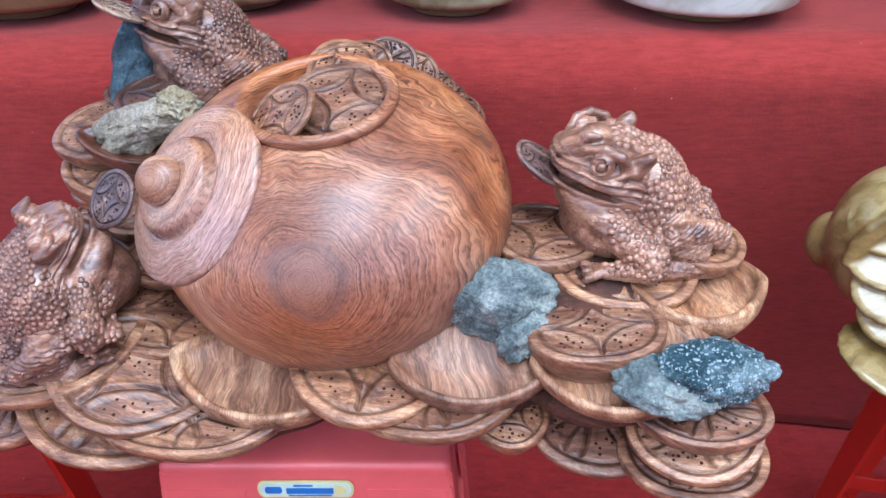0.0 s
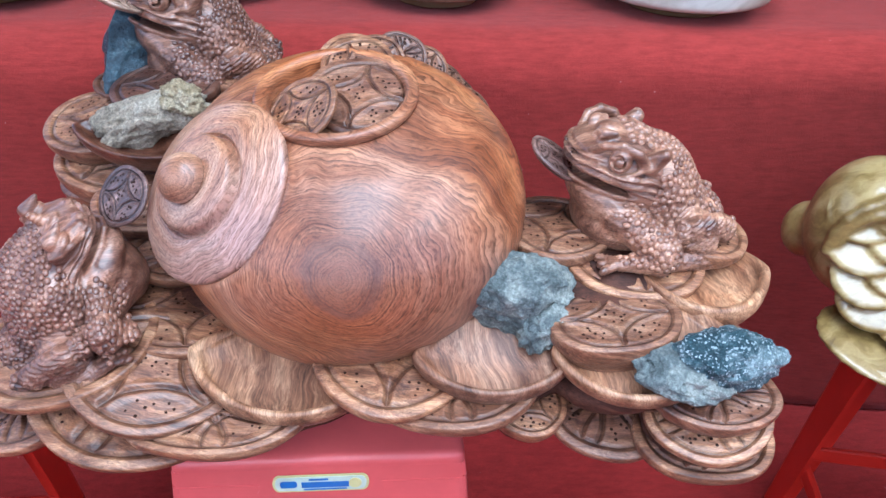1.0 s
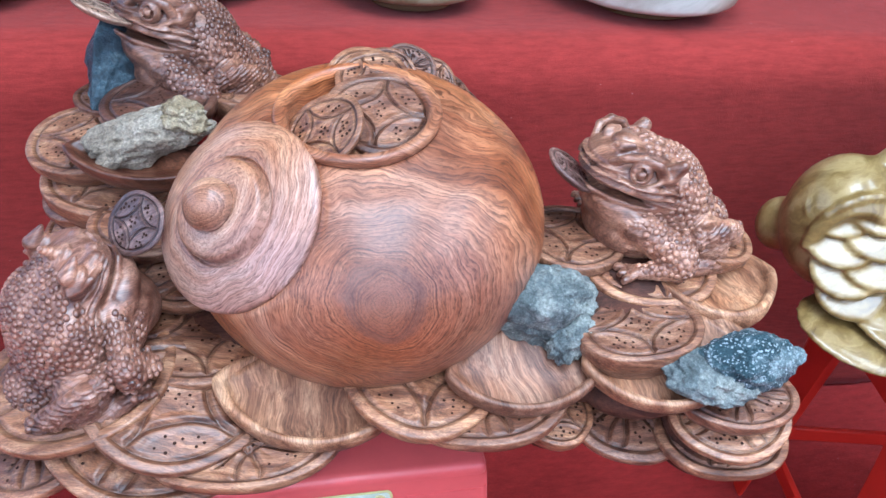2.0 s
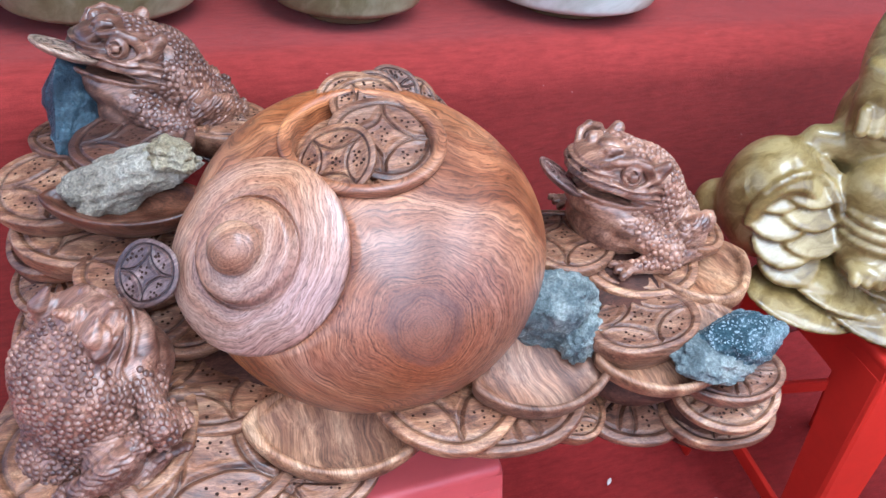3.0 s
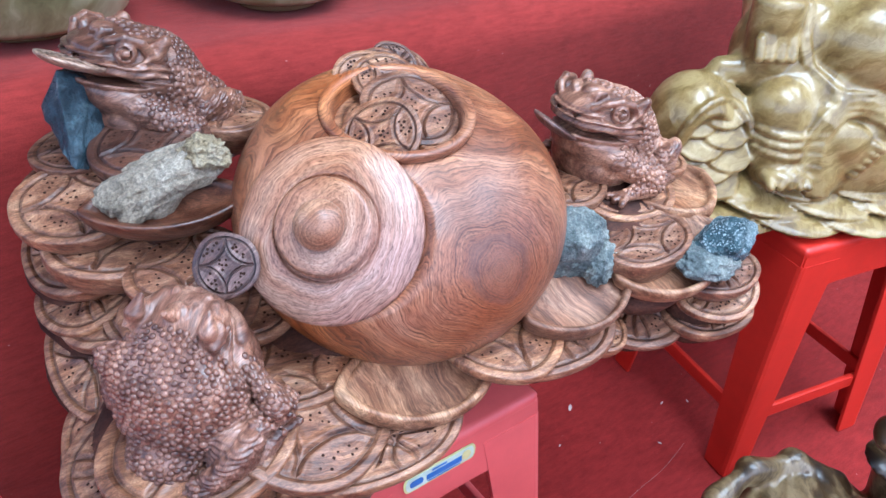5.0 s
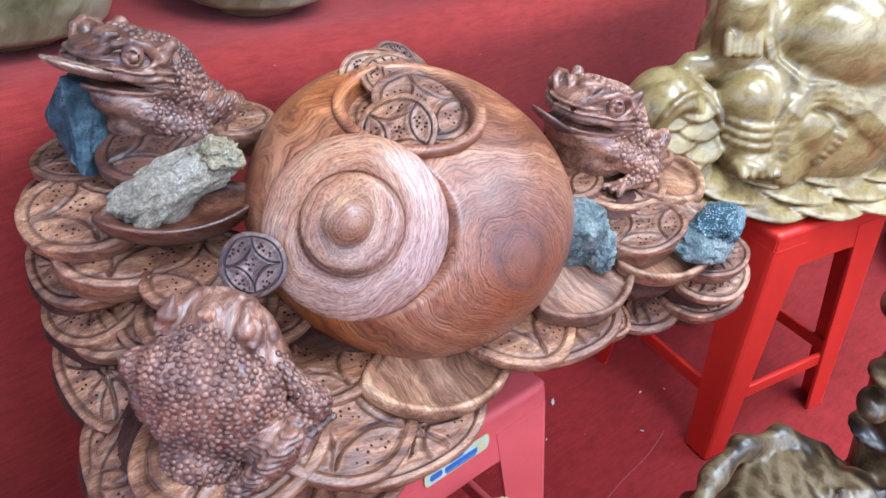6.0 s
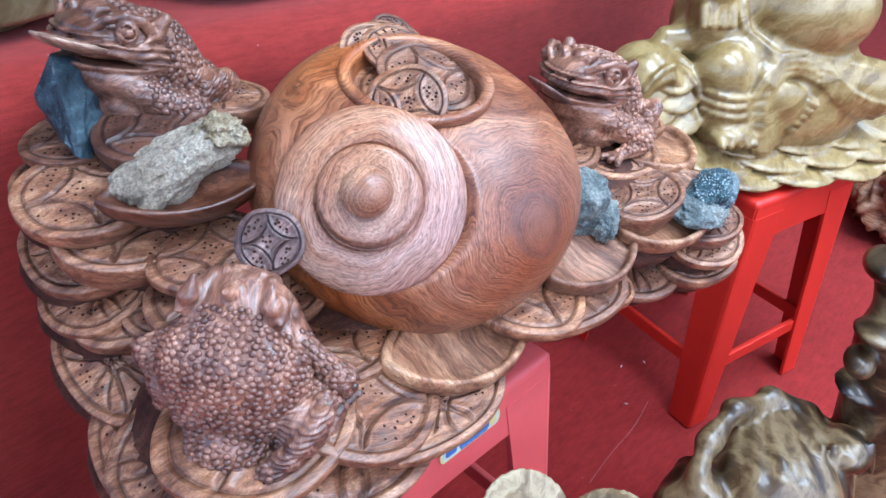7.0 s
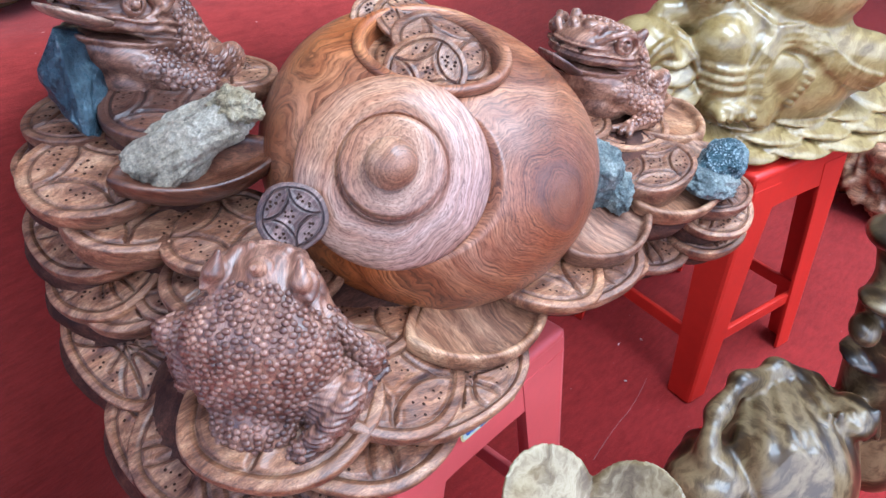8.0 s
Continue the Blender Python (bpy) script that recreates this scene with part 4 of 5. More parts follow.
# ---- toads ----
def toad_mesh(seed, reared=False):
    """Verts and faces of a squat toad, nose along x, seated on z = 0; reared, it sits up broad on straight arms."""
    rng = np.random.default_rng(seed)

    def tube(X, A, Z, d, pts, ra, rb, k):
        n = len(pts) - 1
        for i in range(n):
            d = smin(d, cap(X, A, Z, pts[i], pts[i + 1], ra + (rb - ra) * i / n, ra + (rb - ra) * (i + 1) / n), k)
        return d

    def f(X, Y, Z):
        A = np.abs(Y)
        d = ell(X, Y, Z, (-0.012, 0, 0.047), (0.062, 0.051, 0.040), (0, -40, 0))
        d = smin(d, ell(X, Y, Z, (0.004, 0, 0.070), (0.038, 0.044, 0.030)), 0.015)
        d = smin(d, ell(X, Y, Z, (-0.066, 0, 0.024), (0.024, 0.028, 0.026)), 0.010)
        # chest and the smooth bolster of the throat
        d = smin(d, ell(X, Y, Z, (0.026, 0, 0.023), (0.044, 0.053, 0.032)), 0.010)
        throat = ell(X, Y, Z, (0.029, 0, 0.0412), (0.052, 0.050, 0.0245), (0, -13, 0))
        throat = tube(X, A, Z, throat, [(0.0765, 0.0, 0.0645), (0.0725, 0.014, 0.0640), (0.060, 0.028, 0.0625), (0.040, 0.0385, 0.0605), (0.016, 0.043, 0.058), (-0.004, 0.043, 0.056)], 0.0026, 0.0020, 0.004)
        d = smin(d, throat, 0.006)
        # skull, snout, cheeks and the overhanging upper lip
        head = ell(X, Y, Z, (0.031, 0, 0.086), (0.038, 0.038, 0.019), (0, 2, 0))
        head = smin(head, ell(X, Y, Z, (0.058, 0, 0.0835), (0.0165, 0.029, 0.0135)), 0.007)
        head = smin(head, ell(X, Y, Z, (0.029, 0, 0.0765), (0.046, 0.046, 0.0105), (0, -7, 0)), 0.006)
        slit = ell(X, Y, Z, (0.060, 0, 0.0676), (0.040, 0.060, 0.0011), (0, -9, 0))
        d = smax(smin(d, head, 0.003), -slit, 0.0015)
        # nostrils
        d = smax(d, -ell(X, A, Z, (0.070, 0.011, 0.084), (0.005, 0.0035, 0.0022)), 0.002)
        # eyes in their lids, brows, ears
        if reared:
            # eyes that stand out on top, each in a swept fold
            d = smin(d, cap(X, A, Z, (0.062, 0.024, 0.088), (0.036, 0.034, 0.094), 0.0085, 0.0110), 0.003)
            d = smin(d, ell(X, A, Z, (0.040, 0.0350, 0.0985), (0.0130, 0.0120, 0.0060), (0, -10, 0)), 0.0012)
            d = smin(d, cap(X, A, Z, (0.039, 0.0350, 0.1050), (0.054, 0.0325, 0.1110), 0.0088, 0.0026), 0.0005)
            d = tube(X, A, Z, d, [(0.060, 0.034, 0.088), (0.048, 0.0440, 0.0930), (0.036, 0.0450, 0.0955), (0.028, 0.0400, 0.0985)], 0.0026, 0.0030, 0.0012)
        else:
            d = smax(d, -ell(X, A, Z, (0.044, 0.043, 0.0895), (0.0130, 0.0060, 0.0085)), 0.003)
            d = smin(d, ell(X, A, Z, (0.045, 0.0385, 0.0915), (0.0086, 0.0080, 0.0086)), 0.0006)
            gaze = np.sqrt((X - 0.0475) ** 2 + (Z - 0.0925) ** 2)
            d = np.where((A > 0.040) & (gaze < 0.0068), np.maximum(d, 0.0008 - np.abs(gaze - 0.0040) * 0.9), d)
            d = tube(X, A, Z, d, [(0.062, 0.022, 0.092), (0.056, 0.031, 0.0995), (0.045, 0.0370, 0.1025), (0.033, 0.0395, 0.0985), (0.026, 0.040, 0.089)], 0.0032, 0.0042, 0.0016)
            d = tube(X, A, Z, d, [(0.059, 0.032, 0.083), (0.046, 0.0415, 0.0790), (0.034, 0.0430, 0.082), (0.027, 0.0415, 0.088)], 0.0024, 0.0026, 0.0014)
        ear = cap(X, A, Z, (0.020, 0.036, 0.090), (0.012, 0.043, 0.102), 0.0090, 0.0054)
        ear = smax(ear, -cap(X, A, Z, (0.027, 0.044, 0.093), (0.019, 0.049, 0.104), 0.0060, 0.0030), 0.002)
        d = d if reared else smin(d, ear, 0.003)
        # the horn on the brow with its collar, and two leaf tufts
        d = smin(d, ell(X, Y, Z, (0.046, 0, 0.1010), (0.0125, 0.0115, 0.0055) if reared else (0.0100, 0.0100, 0.0060)), 0.0012 if reared else 0.002)
        horn = cap(X, Y, Z, (0.046, 0, 0.100), (0.042, 0, 0.1170), 0.0078, 0.0034) + 0.0007 * np.sin((Z - 0.1) * 1500)
        d = smin(d, horn, 0.002) if reared else d
        tuft = tube(X, A, Z, cap(X, A, Z, (0.056, 0.010, 0.093), (0.056, 0.013, 0.100), 0.0068, 0.0052), [(0.056, 0.013, 0.100), (0.053, 0.015, 0.1025), (0.046, 0.017, 0.1035)], 0.0048, 0.0026, 0.003)
        tuft = smax(tuft, -cap(X, A, Z, (0.062, 0.012, 0.096), (0.059, 0.018, 0.107), 0.0036, 0.0022), 0.002)
        tuft = ell(X, A, Z, (0.067, 0.015, 0.0905), (0.0065, 0.0065, 0.0055)) if reared else tuft
        d = smin(d, tuft, 0.002)
        # arms: from the shoulder back and down, then the hand forward; reared, out to a fist
        if reared:
            d = smin(d, cap(X, A, Z, (0.034, 0.038, 0.048), (0.012, 0.060, 0.038), 0.0130, 0.0125), 0.004)
            d = smin(d, ell(X, A, Z, (0.004, 0.066, 0.032), (0.0165, 0.0125, 0.0195), (0, 20, 0)), 0.003)
            for yy in (0.058, 0.066, 0.074):
                d = smin(d, cap(X, A, Z, (0.010, 0.066, 0.018), (0.020, yy, 0.008), 0.0060, 0.0042), 0.002)
            d = smin(d, ell(X, Y, Z, (0.040, 0, 0.012), (0.030, 0.036, 0.034)), 0.012)
        else:
            d = smin(d, cap(X, A, Z, (0.038, 0.040, 0.040), (-0.004, 0.067, 0.020), 0.0150, 0.0165), 0.004)
            d = smin(d, cap(X, A, Z, (-0.002, 0.071, 0.012), (0.032, 0.068, 0.006), 0.0110, 0.0070), 0.004)
            for yy in (0.056, 0.067, 0.078):
                d = smin(d, cap(X, A, Z, (0.032, 0.067, 0.007), (0.052, yy, 0.004), 0.0050, 0.0038), 0.002)
        # hind legs folded along the flanks
        X0 = X
        if reared:
            # one leg drawn up, and the beaded tail beside the other
            X = np.where(Y > 0, X - 0.026, X)
            d = smin(d, ell(X0, Y, Z, (-0.087, 0.017, 0.010), (0.026, 0.024, 0.026)), 0.0025)
        d = smin(d, ell(X, A, Z, (-0.040, 0.047, 0.029), (0.028, 0.018, 0.025), (0, -25, 0)), 0.004)
        d = smin(d, cap(X, A, Z, (-0.060, 0.054, 0.010), (-0.018, 0.064, 0.008), 0.0100, 0.0080), 0.003)
        for yy in (0.056, 0.066, 0.076):
            d = smin(d, cap(X, A, Z, (-0.020, 0.064, 0.007), (-0.002, yy, 0.004), 0.0048, 0.0036), 0.002)
        # knotted cord between flank and back
        X = np.where(Y > 0, X0 + 1.0, X0) if reared else X0
        for k in range(7):
            t = k / 6
            bead = ell(X, A, Z, (-0.080 + 0.070 * t, 0.036 + 0.024 * math.sin(2.2 * t), 0.031 + 0.014 * math.sin(3.1 * t)), (0.0122, 0.0092, 0.0125), (0, -35, 25))
            d = smin(d, bead, 0.0014)
        return d if reared else smax(d, -Z, 0.003)

    h = 0.0014
    v, q = nets(f, (-0.120, -0.094, -0.026), (0.082, 0.094, 0.126), h)
    n = normals_of(v, q)
    ay = np.abs(v[:, 1])
    # carved swirls and leaf cuts on the limbs
    swirl = np.sin(v[:, 0] * 800 + 5 * np.sin(v[:, 2] * 320)) * np.cos(v[:, 2] * 640 + 4 * np.sin(v[:, 0] * 300))
    legs = (ay > 0.046) & (v[:, 2] < 0.050)
    v = v + n * (0.0010 * swirl * legs)[:, None]
    # leaf cuts across the knots of the cord
    cord = (ay > 0.028) & (ay < 0.072) & (v[:, 0] < -0.004) & (v[:, 2] > 0.020) & (v[:, 2] < 0.058)
    v = v + n * (0.0009 * np.sin(2 * np.pi * (v[:, 2] + 0.7 * v[:, 0]) / 0.0052) * cord)[:, None]
    # folds that sweep back from the lips, round below the eyes
    rise = v[:, 2] - (0.0650 + 0.16 * (v[:, 0] - 0.03) + 9.0 * np.clip(0.012 - v[:, 0], 0, 1) ** 2)
    pitch = 0.0066 - 0.0016 * np.clip((v[:, 0] - 0.03) / 0.045, 0, 1)
    eye = np.sqrt((v[:, 0] - 0.045) ** 2 + (ay - 0.036) ** 2 + (v[:, 2] - 0.090) ** 2)
    mask = np.clip(rise / 0.002, 0, 1) * np.clip((0.021 - rise) / 0.005, 0, 1) * np.clip((v[:, 0] - 0.000) / 0.008, 0, 1) * np.clip((eye - 0.0085) / 0.003, 0, 1) * np.clip((0.85 - n[:, 2]) / 0.2, 0, 1)
    v = v + n * (0.0023 * np.sin(2 * np.pi * rise / pitch + 0.6 * np.sin(v[:, 0] * 190)) * mask)[:, None]
    top = n[:, 2] > -0.25
    back = ((v[:, 0] < (0.024 if reared else 0.012)) | ((v[:, 0] < 0.034) & (ay < 0.025) & (v[:, 2] > 0.088))) & (v[:, 2] > 0.036) & (ay < 0.053) & top & ~((ay > (0.034 if reared else 0.028)) & (v[:, 0] > (0.012 if reared else -0.002)) & (v[:, 2] > 0.086)) & ~((ay > 0.034) & (v[:, 0] < -0.012) & (v[:, 2] < 0.060))
    tail = (v[:, 0] < -0.055) & (ay < (0.036 if reared else 0.030)) & (v[:, 2] > (-0.008 if reared else 0.008)) & top & ~back
    arm = (v[:, 0] > -0.016) & (v[:, 0] < 0.036) & (ay > 0.042) & (v[:, 2] > 0.010) & (v[:, 2] < 0.056) & (n[:, 2] > -0.3)
    verts, faces = [], []
    for where, gap, height in ((back, 0.0050 if reared else 0.0055, 0.0021 if reared else 0.0019), (tail, 0.0049 if reared else 0.0053, 0.0020), (arm, 0.0052, 0.0016)):
        av, af = beads(v, n, where, gap, height, rng)
        o = len(verts)
        verts += [tuple(p) for p in av]
        faces += [tuple(i + o for i in r) for r in af]
    if reared:
        # broad haunches
        verts = np.array(verts)
        for p in (v, verts):
            k = np.clip((0.038 - p[:, 0]) / 0.035, 0, 1)
            p[:, 1] *= 1 + 0.28 * k * k * (3 - 2 * k)
    else:
        # a large head on a short body
        verts = np.array(verts)
        for p in (v, verts):
            k = np.clip(p[:, 0] / 0.03, 0, 1) * np.clip((p[:, 2] - 0.048) / 0.024, 0, 1)
            k = 1 + 0.17 * k * k * (3 - 2 * k)
            p[:, 0] = np.where(p[:, 0] < 0, 0.84 * p[:, 0], 0.016 + (p[:, 0] - 0.016) * k)
            p[:, 1] *= k
            p[:, 2] = 0.072 + (p[:, 2] - 0.072) * k
    return (v, q), (verts, faces)


TOAD, TOAD_UP = toad_mesh(3), toad_mesh(4, True)


def toad(m, size, coin_at, coin_n, coin_r, coin_mat, label, shape=TOAD, wood=M_TOAD):
    ob = mesh_ob("toad", *shape[0], wood, carving, label, BASE @ m @ Matrix.Scale(size, 4))
    tagged(mesh_ob("wart_relief", *shape[1], wood, ob), "round carved warts", kind="stuff")
    c = coin(0, 0, 0, coin_r / size, coin_r / size, 0, 0, 45, 0.0060 / size, 1, coin_mat, ob, "mouth_coin", label="carved coin held in the mouth")
    c.matrix_basis = Matrix.Scale(1 / size, 4) @ m.inverted() @ Matrix.Translation(coin_at) @ aim(coin_n) @ Matrix.Scale(size, 4)
    return ob


toad(pose(0.169, 0.569, 0.654, 0, -4, 178), 0.96, (0.085, 0.575, 0.729), (0.67, -0.16, 1), 0.0265, M_DARK, "carved toad with a warty back, holding a coin in its mouth")
toad(pose(-0.252, 0.795, 0.715, 0, -8, 187), 0.97, (-0.324, 0.760, 0.8115), (0.46, 0.15, 1), 0.0285, M_PALECOIN, "dark glossy carved toad with a warty back, a pale coin in its mouth", wood=M_SHADETOAD)
toad(pose(-0.3208, 0.5369, 0.6008, 0, -35, 36), 0.87, (-0.284, 0.556, 0.703), (-0.46, -0.62, 0.64), 0.0265, M_DARK, "carved toad sitting up with a beaded back and a dark coin in its mouth", TOAD_UP)


# ---- stones set in the carving ----
def stone(name, at, size, turn, mat, seed, rough=0.22, label="", cut=0.0, sub=5):
    bm = bmesh.new()
    bmesh.ops.create_icosphere(bm, subdivisions=sub, radius=1.0)
    off = Vector((seed * 3.7, seed * 1.3, seed * 5.1))
    for vert in bm.verts:
        p = vert.co.copy()
        d = 1 + rough * noise.noise(p * 1.3 + off) + rough * 0.55 * noise.noise(p * 3.4 + off) + rough * 0.28 * noise.noise(p * 8.5 + off) + rough * 0.14 * noise.noise(p * 20 + off)
        q = p * d
        if cut:
            for k in range(9):
                n = Vector((math.sin(k * 2.1 + seed), math.cos(k * 3.3 + seed), math.sin(k * 1.7 + 2 * seed))).normalized()
                over = q.dot(n) - cut
                if over > 0:
                    q -= n * over * 0.95
        vert.co = Vector((q.x * size[0], q.y * size[1], q.z * size[2]))
    return part(name, bm, mat, carving, label, BASE @ pose(*at, *turn), smooth=True)


stone("stone", (0.050, 0.499, 0.637), (0.052, 0.034, 0.036), (0, 20, 10), M_BLUE, 2, 0.24, "rough blue-grey stone grown into the wood")
stone("stone", (0.066, 0.470, 0.624), (0.024, 0.018, 0.018), (10, -20, 30), M_BLUE, 11, 0.30, "rough blue-grey stone grown into the wood")
stone("stone", (0.206, 0.419, 0.630), (0.046, 0.025, 0.022), (0, 6, 6), M_GLINT, 5, 0.24, "glittering dark blue crystal stone at the end of the heap")
stone("stone", (0.166, 0.416, 0.621), (0.040, 0.026, 0.015), (14, 8, -10), M_BLUE, 8, 0.26, "rough blue-grey stone lying over an ingot")
stone("stone", (-0.288, 0.677, 0.721), (0.056, 0.027, 0.024), (-14, -20, -6), M_GREY, 9, 0.34, "rough pale grey stone lying in an ingot")
stone("stone", (-0.252, 0.664, 0.744), (0.020, 0.017, 0.016), (0, 0, 0), M_OCHRE, 4, 0.4, "ochre nugget on the grey stone")


def slate_block():
    """A split block: a few corners hulled, its edges broken."""
    bm = bmesh.new()
    for p in ((-0.334, 0.782, 0.796), (-0.354, 0.784, 0.766), (-0.339, 0.764, 0.781), (-0.347, 0.731, 0.722), (-0.335, 0.736, 0.718), (-0.296, 0.770, 0.742), (-0.308, 0.776, 0.782), (-0.310, 0.800, 0.786), (-0.345, 0.800, 0.735), (-0.310, 0.800, 0.730), (-0.352, 0.758, 0.742)):
        bm.verts.new(p)
    bmesh.ops.convex_hull(bm, input=bm.verts[:])
    bmesh.ops.subdivide_edges(bm, edges=bm.edges[:], cuts=4, use_grid_fill=True)
    bmesh.ops.triangulate(bm, faces=bm.faces[:])
    bm.normal_update()
    for vert in bm.verts:
        vert.co += vert.normal * (0.0030 * noise.noise(vert.co * 45) + 0.0022 * noise.noise(vert.co * 120))
    bmesh.ops.bevel(bm, geom=bm.edges[:], offset=0.0004, segments=1, affect="EDGES")
    part("stone", bm, M_SLATE, carving, "split dark blue slaty stone under the toad", BASE, smooth=False)


slate_block()


# ---- onyx figures ----
def seated_figure():
    """A seated round-bellied figure with a sack, kept as one plain mesh; front along -y."""
    def body(X, Y, Z):
        # sack with a wide arched mouth, heaped with coins
        sack = ell(X, Y, Z, (-0.170, 0.004, 0.104), (0.067, 0.076, 0.084), (-8, 0, 0))
        sack = smin(sack, ell(X, Y, Z, (-0.228, 0.045, 0.062), (0.030, 0.034, 0.036)), 0.016)
        hollow = ell(X, Y, Z, (-0.152, -0.088, 0.088), (0.052, 0.054, 0.070), (-8, 0, 8))
        d = smax(sack, -hollow, 0.005)
        for cx, cy, cz, lean in ((-0.140, -0.030, 0.150, 10), (-0.182, -0.034, 0.138, -12), (-0.136, -0.042, 0.124, 8), (-0.172, -0.050, 0.108, -8), (-0.130, -0.056, 0.094, 12), (-0.158, -0.064, 0.078, 2), (-0.146, -0.070, 0.056, 6)):
            plate = smax(ell(X, Y, Z, (cx, cy, cz), (0.040, 0.036, 0.030), (44, lean, 0)), np.abs(-(Y - cy) * 0.70 + (Z - cz) * 0.71 + (X - cx) * 0.0015 * lean) - 0.0042, 0.002)
            d = np.minimum(d, plate)
        d = smin(d, ell(X, Y, Z, (-0.108, 0.036, 0.150), (0.040, 0.030, 0.050)), 0.012)
        # drawn-up leg under the robe, foot and toes
        d = smin(d, cap(X, Y, Z, (-0.045, 0.05, 0.12), (-0.056, -0.030, 0.150), 0.058, 0.046), 0.012)
        d = smin(d, cap(X, Y, Z, (-0.056, -0.034, 0.150), (-0.052, -0.054, 0.080), 0.044, 0.042), 0.006)
        d = smin(d, ell(X, Y, Z, (-0.050, -0.080, 0.070), (0.037, 0.036, 0.019)), 0.005)
        for k in range(5):
            d = smin(d, cap(X, Y, Z, (-0.077 + 0.0135 * k, -0.098, 0.069), (-0.078 + 0.0140 * k, -0.112, 0.064), 0.0076, 0.0068), 0.0015)
        # skirt of the robe, the band that drops beside the leg, the other thigh and knee
        d = smin(d, ell(X, Y, Z, (0.085, -0.020, 0.085), (0.140, 0.078, 0.080)), 0.012)
        d = smin(d, cap(X, Y, Z, (0.000, -0.050, 0.148), (0.008, -0.074, 0.058), 0.034, 0.032), 0.014)
        d = smin(d, cap(X, Y, Z, (0.100, -0.040, 0.140), (0.215, -0.048, 0.120), 0.052, 0.048), 0.016)
        # belly, sleeve, shoulders and head
        d = smin(d, ell(X, Y, Z, (0.060, 0.0, 0.170), (0.135, 0.074, 0.060)), 0.010)
        d = smin(d, ell(X, Y, Z, (0.088, 0.005, 0.238), (0.112, 0.090, 0.084)), 0.010)
        d = smin(d, ell(X, Y, Z, (-0.030, 0.045, 0.215), (0.085, 0.066, 0.090)), 0.014)
        d = smin(d, cap(X, Y, Z, (-0.136, 0.020, 0.190), (-0.040, 0.000, 0.190), 0.018, 0.030), 0.018)
        d = smin(d, ell(X, Y, Z, (0.06, 0.10, 0.29), (0.15, 0.07, 0.16)), 0.02)
        return smin(d, ell(X, Y, Z, (0.07, 0.06, 0.46), (0.07, 0.07, 0.085)), 0.02)

    ys = np.linspace(-0.18, 0.12, 400)

    def on(x, z):
        """The point of the body's front at x and z."""
        inside = np.argwhere(body(np.full(400, x), ys, np.full(400, z)) < 0)
        return (x, float(ys[inside[0, 0]]) if len(inside) else 0.0, z)

    ridges = []
    for k in range(3):
        ridges.append(([on(-0.094 + 0.012 * i, 0.104 + 0.014 * k - 0.004 * math.sin(math.pi * i / 7)) for i in range(8)], 0.0052))
    for k in range(4):
        s = 0.0095 * k
        line = ((0.016 - 0.9 * s, 0.046), (-0.006 - 0.9 * s, 0.085), (-0.010 - 0.9 * s, 0.120), (0.000 - 0.6 * s, 0.146 + 0.4 * s), (0.020, 0.160 + s), (0.050, 0.162 + s), (0.080, 0.150 + s), (0.105, 0.130 + s), (0.140, 0.106 + s), (0.175, 0.092 + s), (0.210, 0.084 + s))
        ridges.append(([on(*p) for p in line], 0.0050))
    for k in range(2):
        line = ((-0.036 - 0.010 * k, 0.290), (-0.040 - 0.010 * k, 0.250), (-0.028 - 0.008 * k, 0.212), (0.000, 0.190 - 0.008 * k), (0.045, 0.180 - 0.009 * k), (0.095, 0.178 - 0.009 * k), (0.150, 0.190 - 0.009 * k))
        ridges.append(([on(*p) for p in line], 0.0050))
    ridges.append(([on(-0.152 + 0.056 * math.cos(a), 0.096 + 0.070 * math.sin(a)) for a in [math.pi * (0.1 + 0.9 * i / 9) for i in range(10)]], 0.0058))

    def f(X, Y, Z):
        base = ell(X, Y, Z, (0.08, 0.03, 0.020), (0.22, 0.12, 0.034))
        for k in range(5):
            u = -0.112 + 0.097 * k
            for du, back, z, tip in ((0.0, -0.086, 0.010, 12), (0.052, -0.066, 0.030, 14), (0.012, -0.044, 0.048, 15)):
                w = u + du
                base = np.minimum(base, ell(X, Y, Z, (w, back + 0.45 * (w - 0.02) ** 2, z), (0.082, 0.060, 0.0085), (tip, 5, 0)))
        d = body(X, Y, Z)
        for pts, r in ridges:
            for a, b in zip(pts, pts[1:]):
                if math.dist(a, b) < 0.06:
                    d = smin(d, cap(X, Y, Z, a, b, r, r), 0.0025)
        # the crossed foot, sole outwards, with its toes
        sole = on(0.036, 0.116)[1]
        d = smin(d, ell(X, Y, Z, (0.036, sole + 0.008, 0.114), (0.046, 0.020, 0.034), (0, 32, 0)), 0.003)
        for k in range(5):
            d = smin(d, cap(X, Y, Z, (0.066 - 0.006 * k, sole - 0.004, 0.122 - 0.0105 * k), (0.078 - 0.006 * k, sole - 0.008, 0.117 - 0.0105 * k), 0.0068, 0.0058), 0.0015)
        # the nugget in the fist, and its fingers
        nugget = cap(X, Y, Z, (-0.080, 0.004, 0.215), (-0.080, 0.010, 0.285), 0.033, 0.037)
        d = smin(d, smax(nugget, Z - 0.302, 0.008), 0.005)
        for k in range(4):
            d = smin(d, cap(X, Y, Z, (-0.108 + 0.0155 * k, -0.020, 0.246), (-0.109 + 0.0160 * k, -0.030, 0.224), 0.0085, 0.0078), 0.003)
        return smin(d, base, 0.004)

    v, q = nets(f, (-0.36, -0.22, -0.02), (0.36, 0.17, 0.56), 0.0034)
    ob = mesh_ob("seated_figure_statue", v, q, M_JADE, m=pose(0.632, 0.588, 0.482, 0, 0, -32.7))
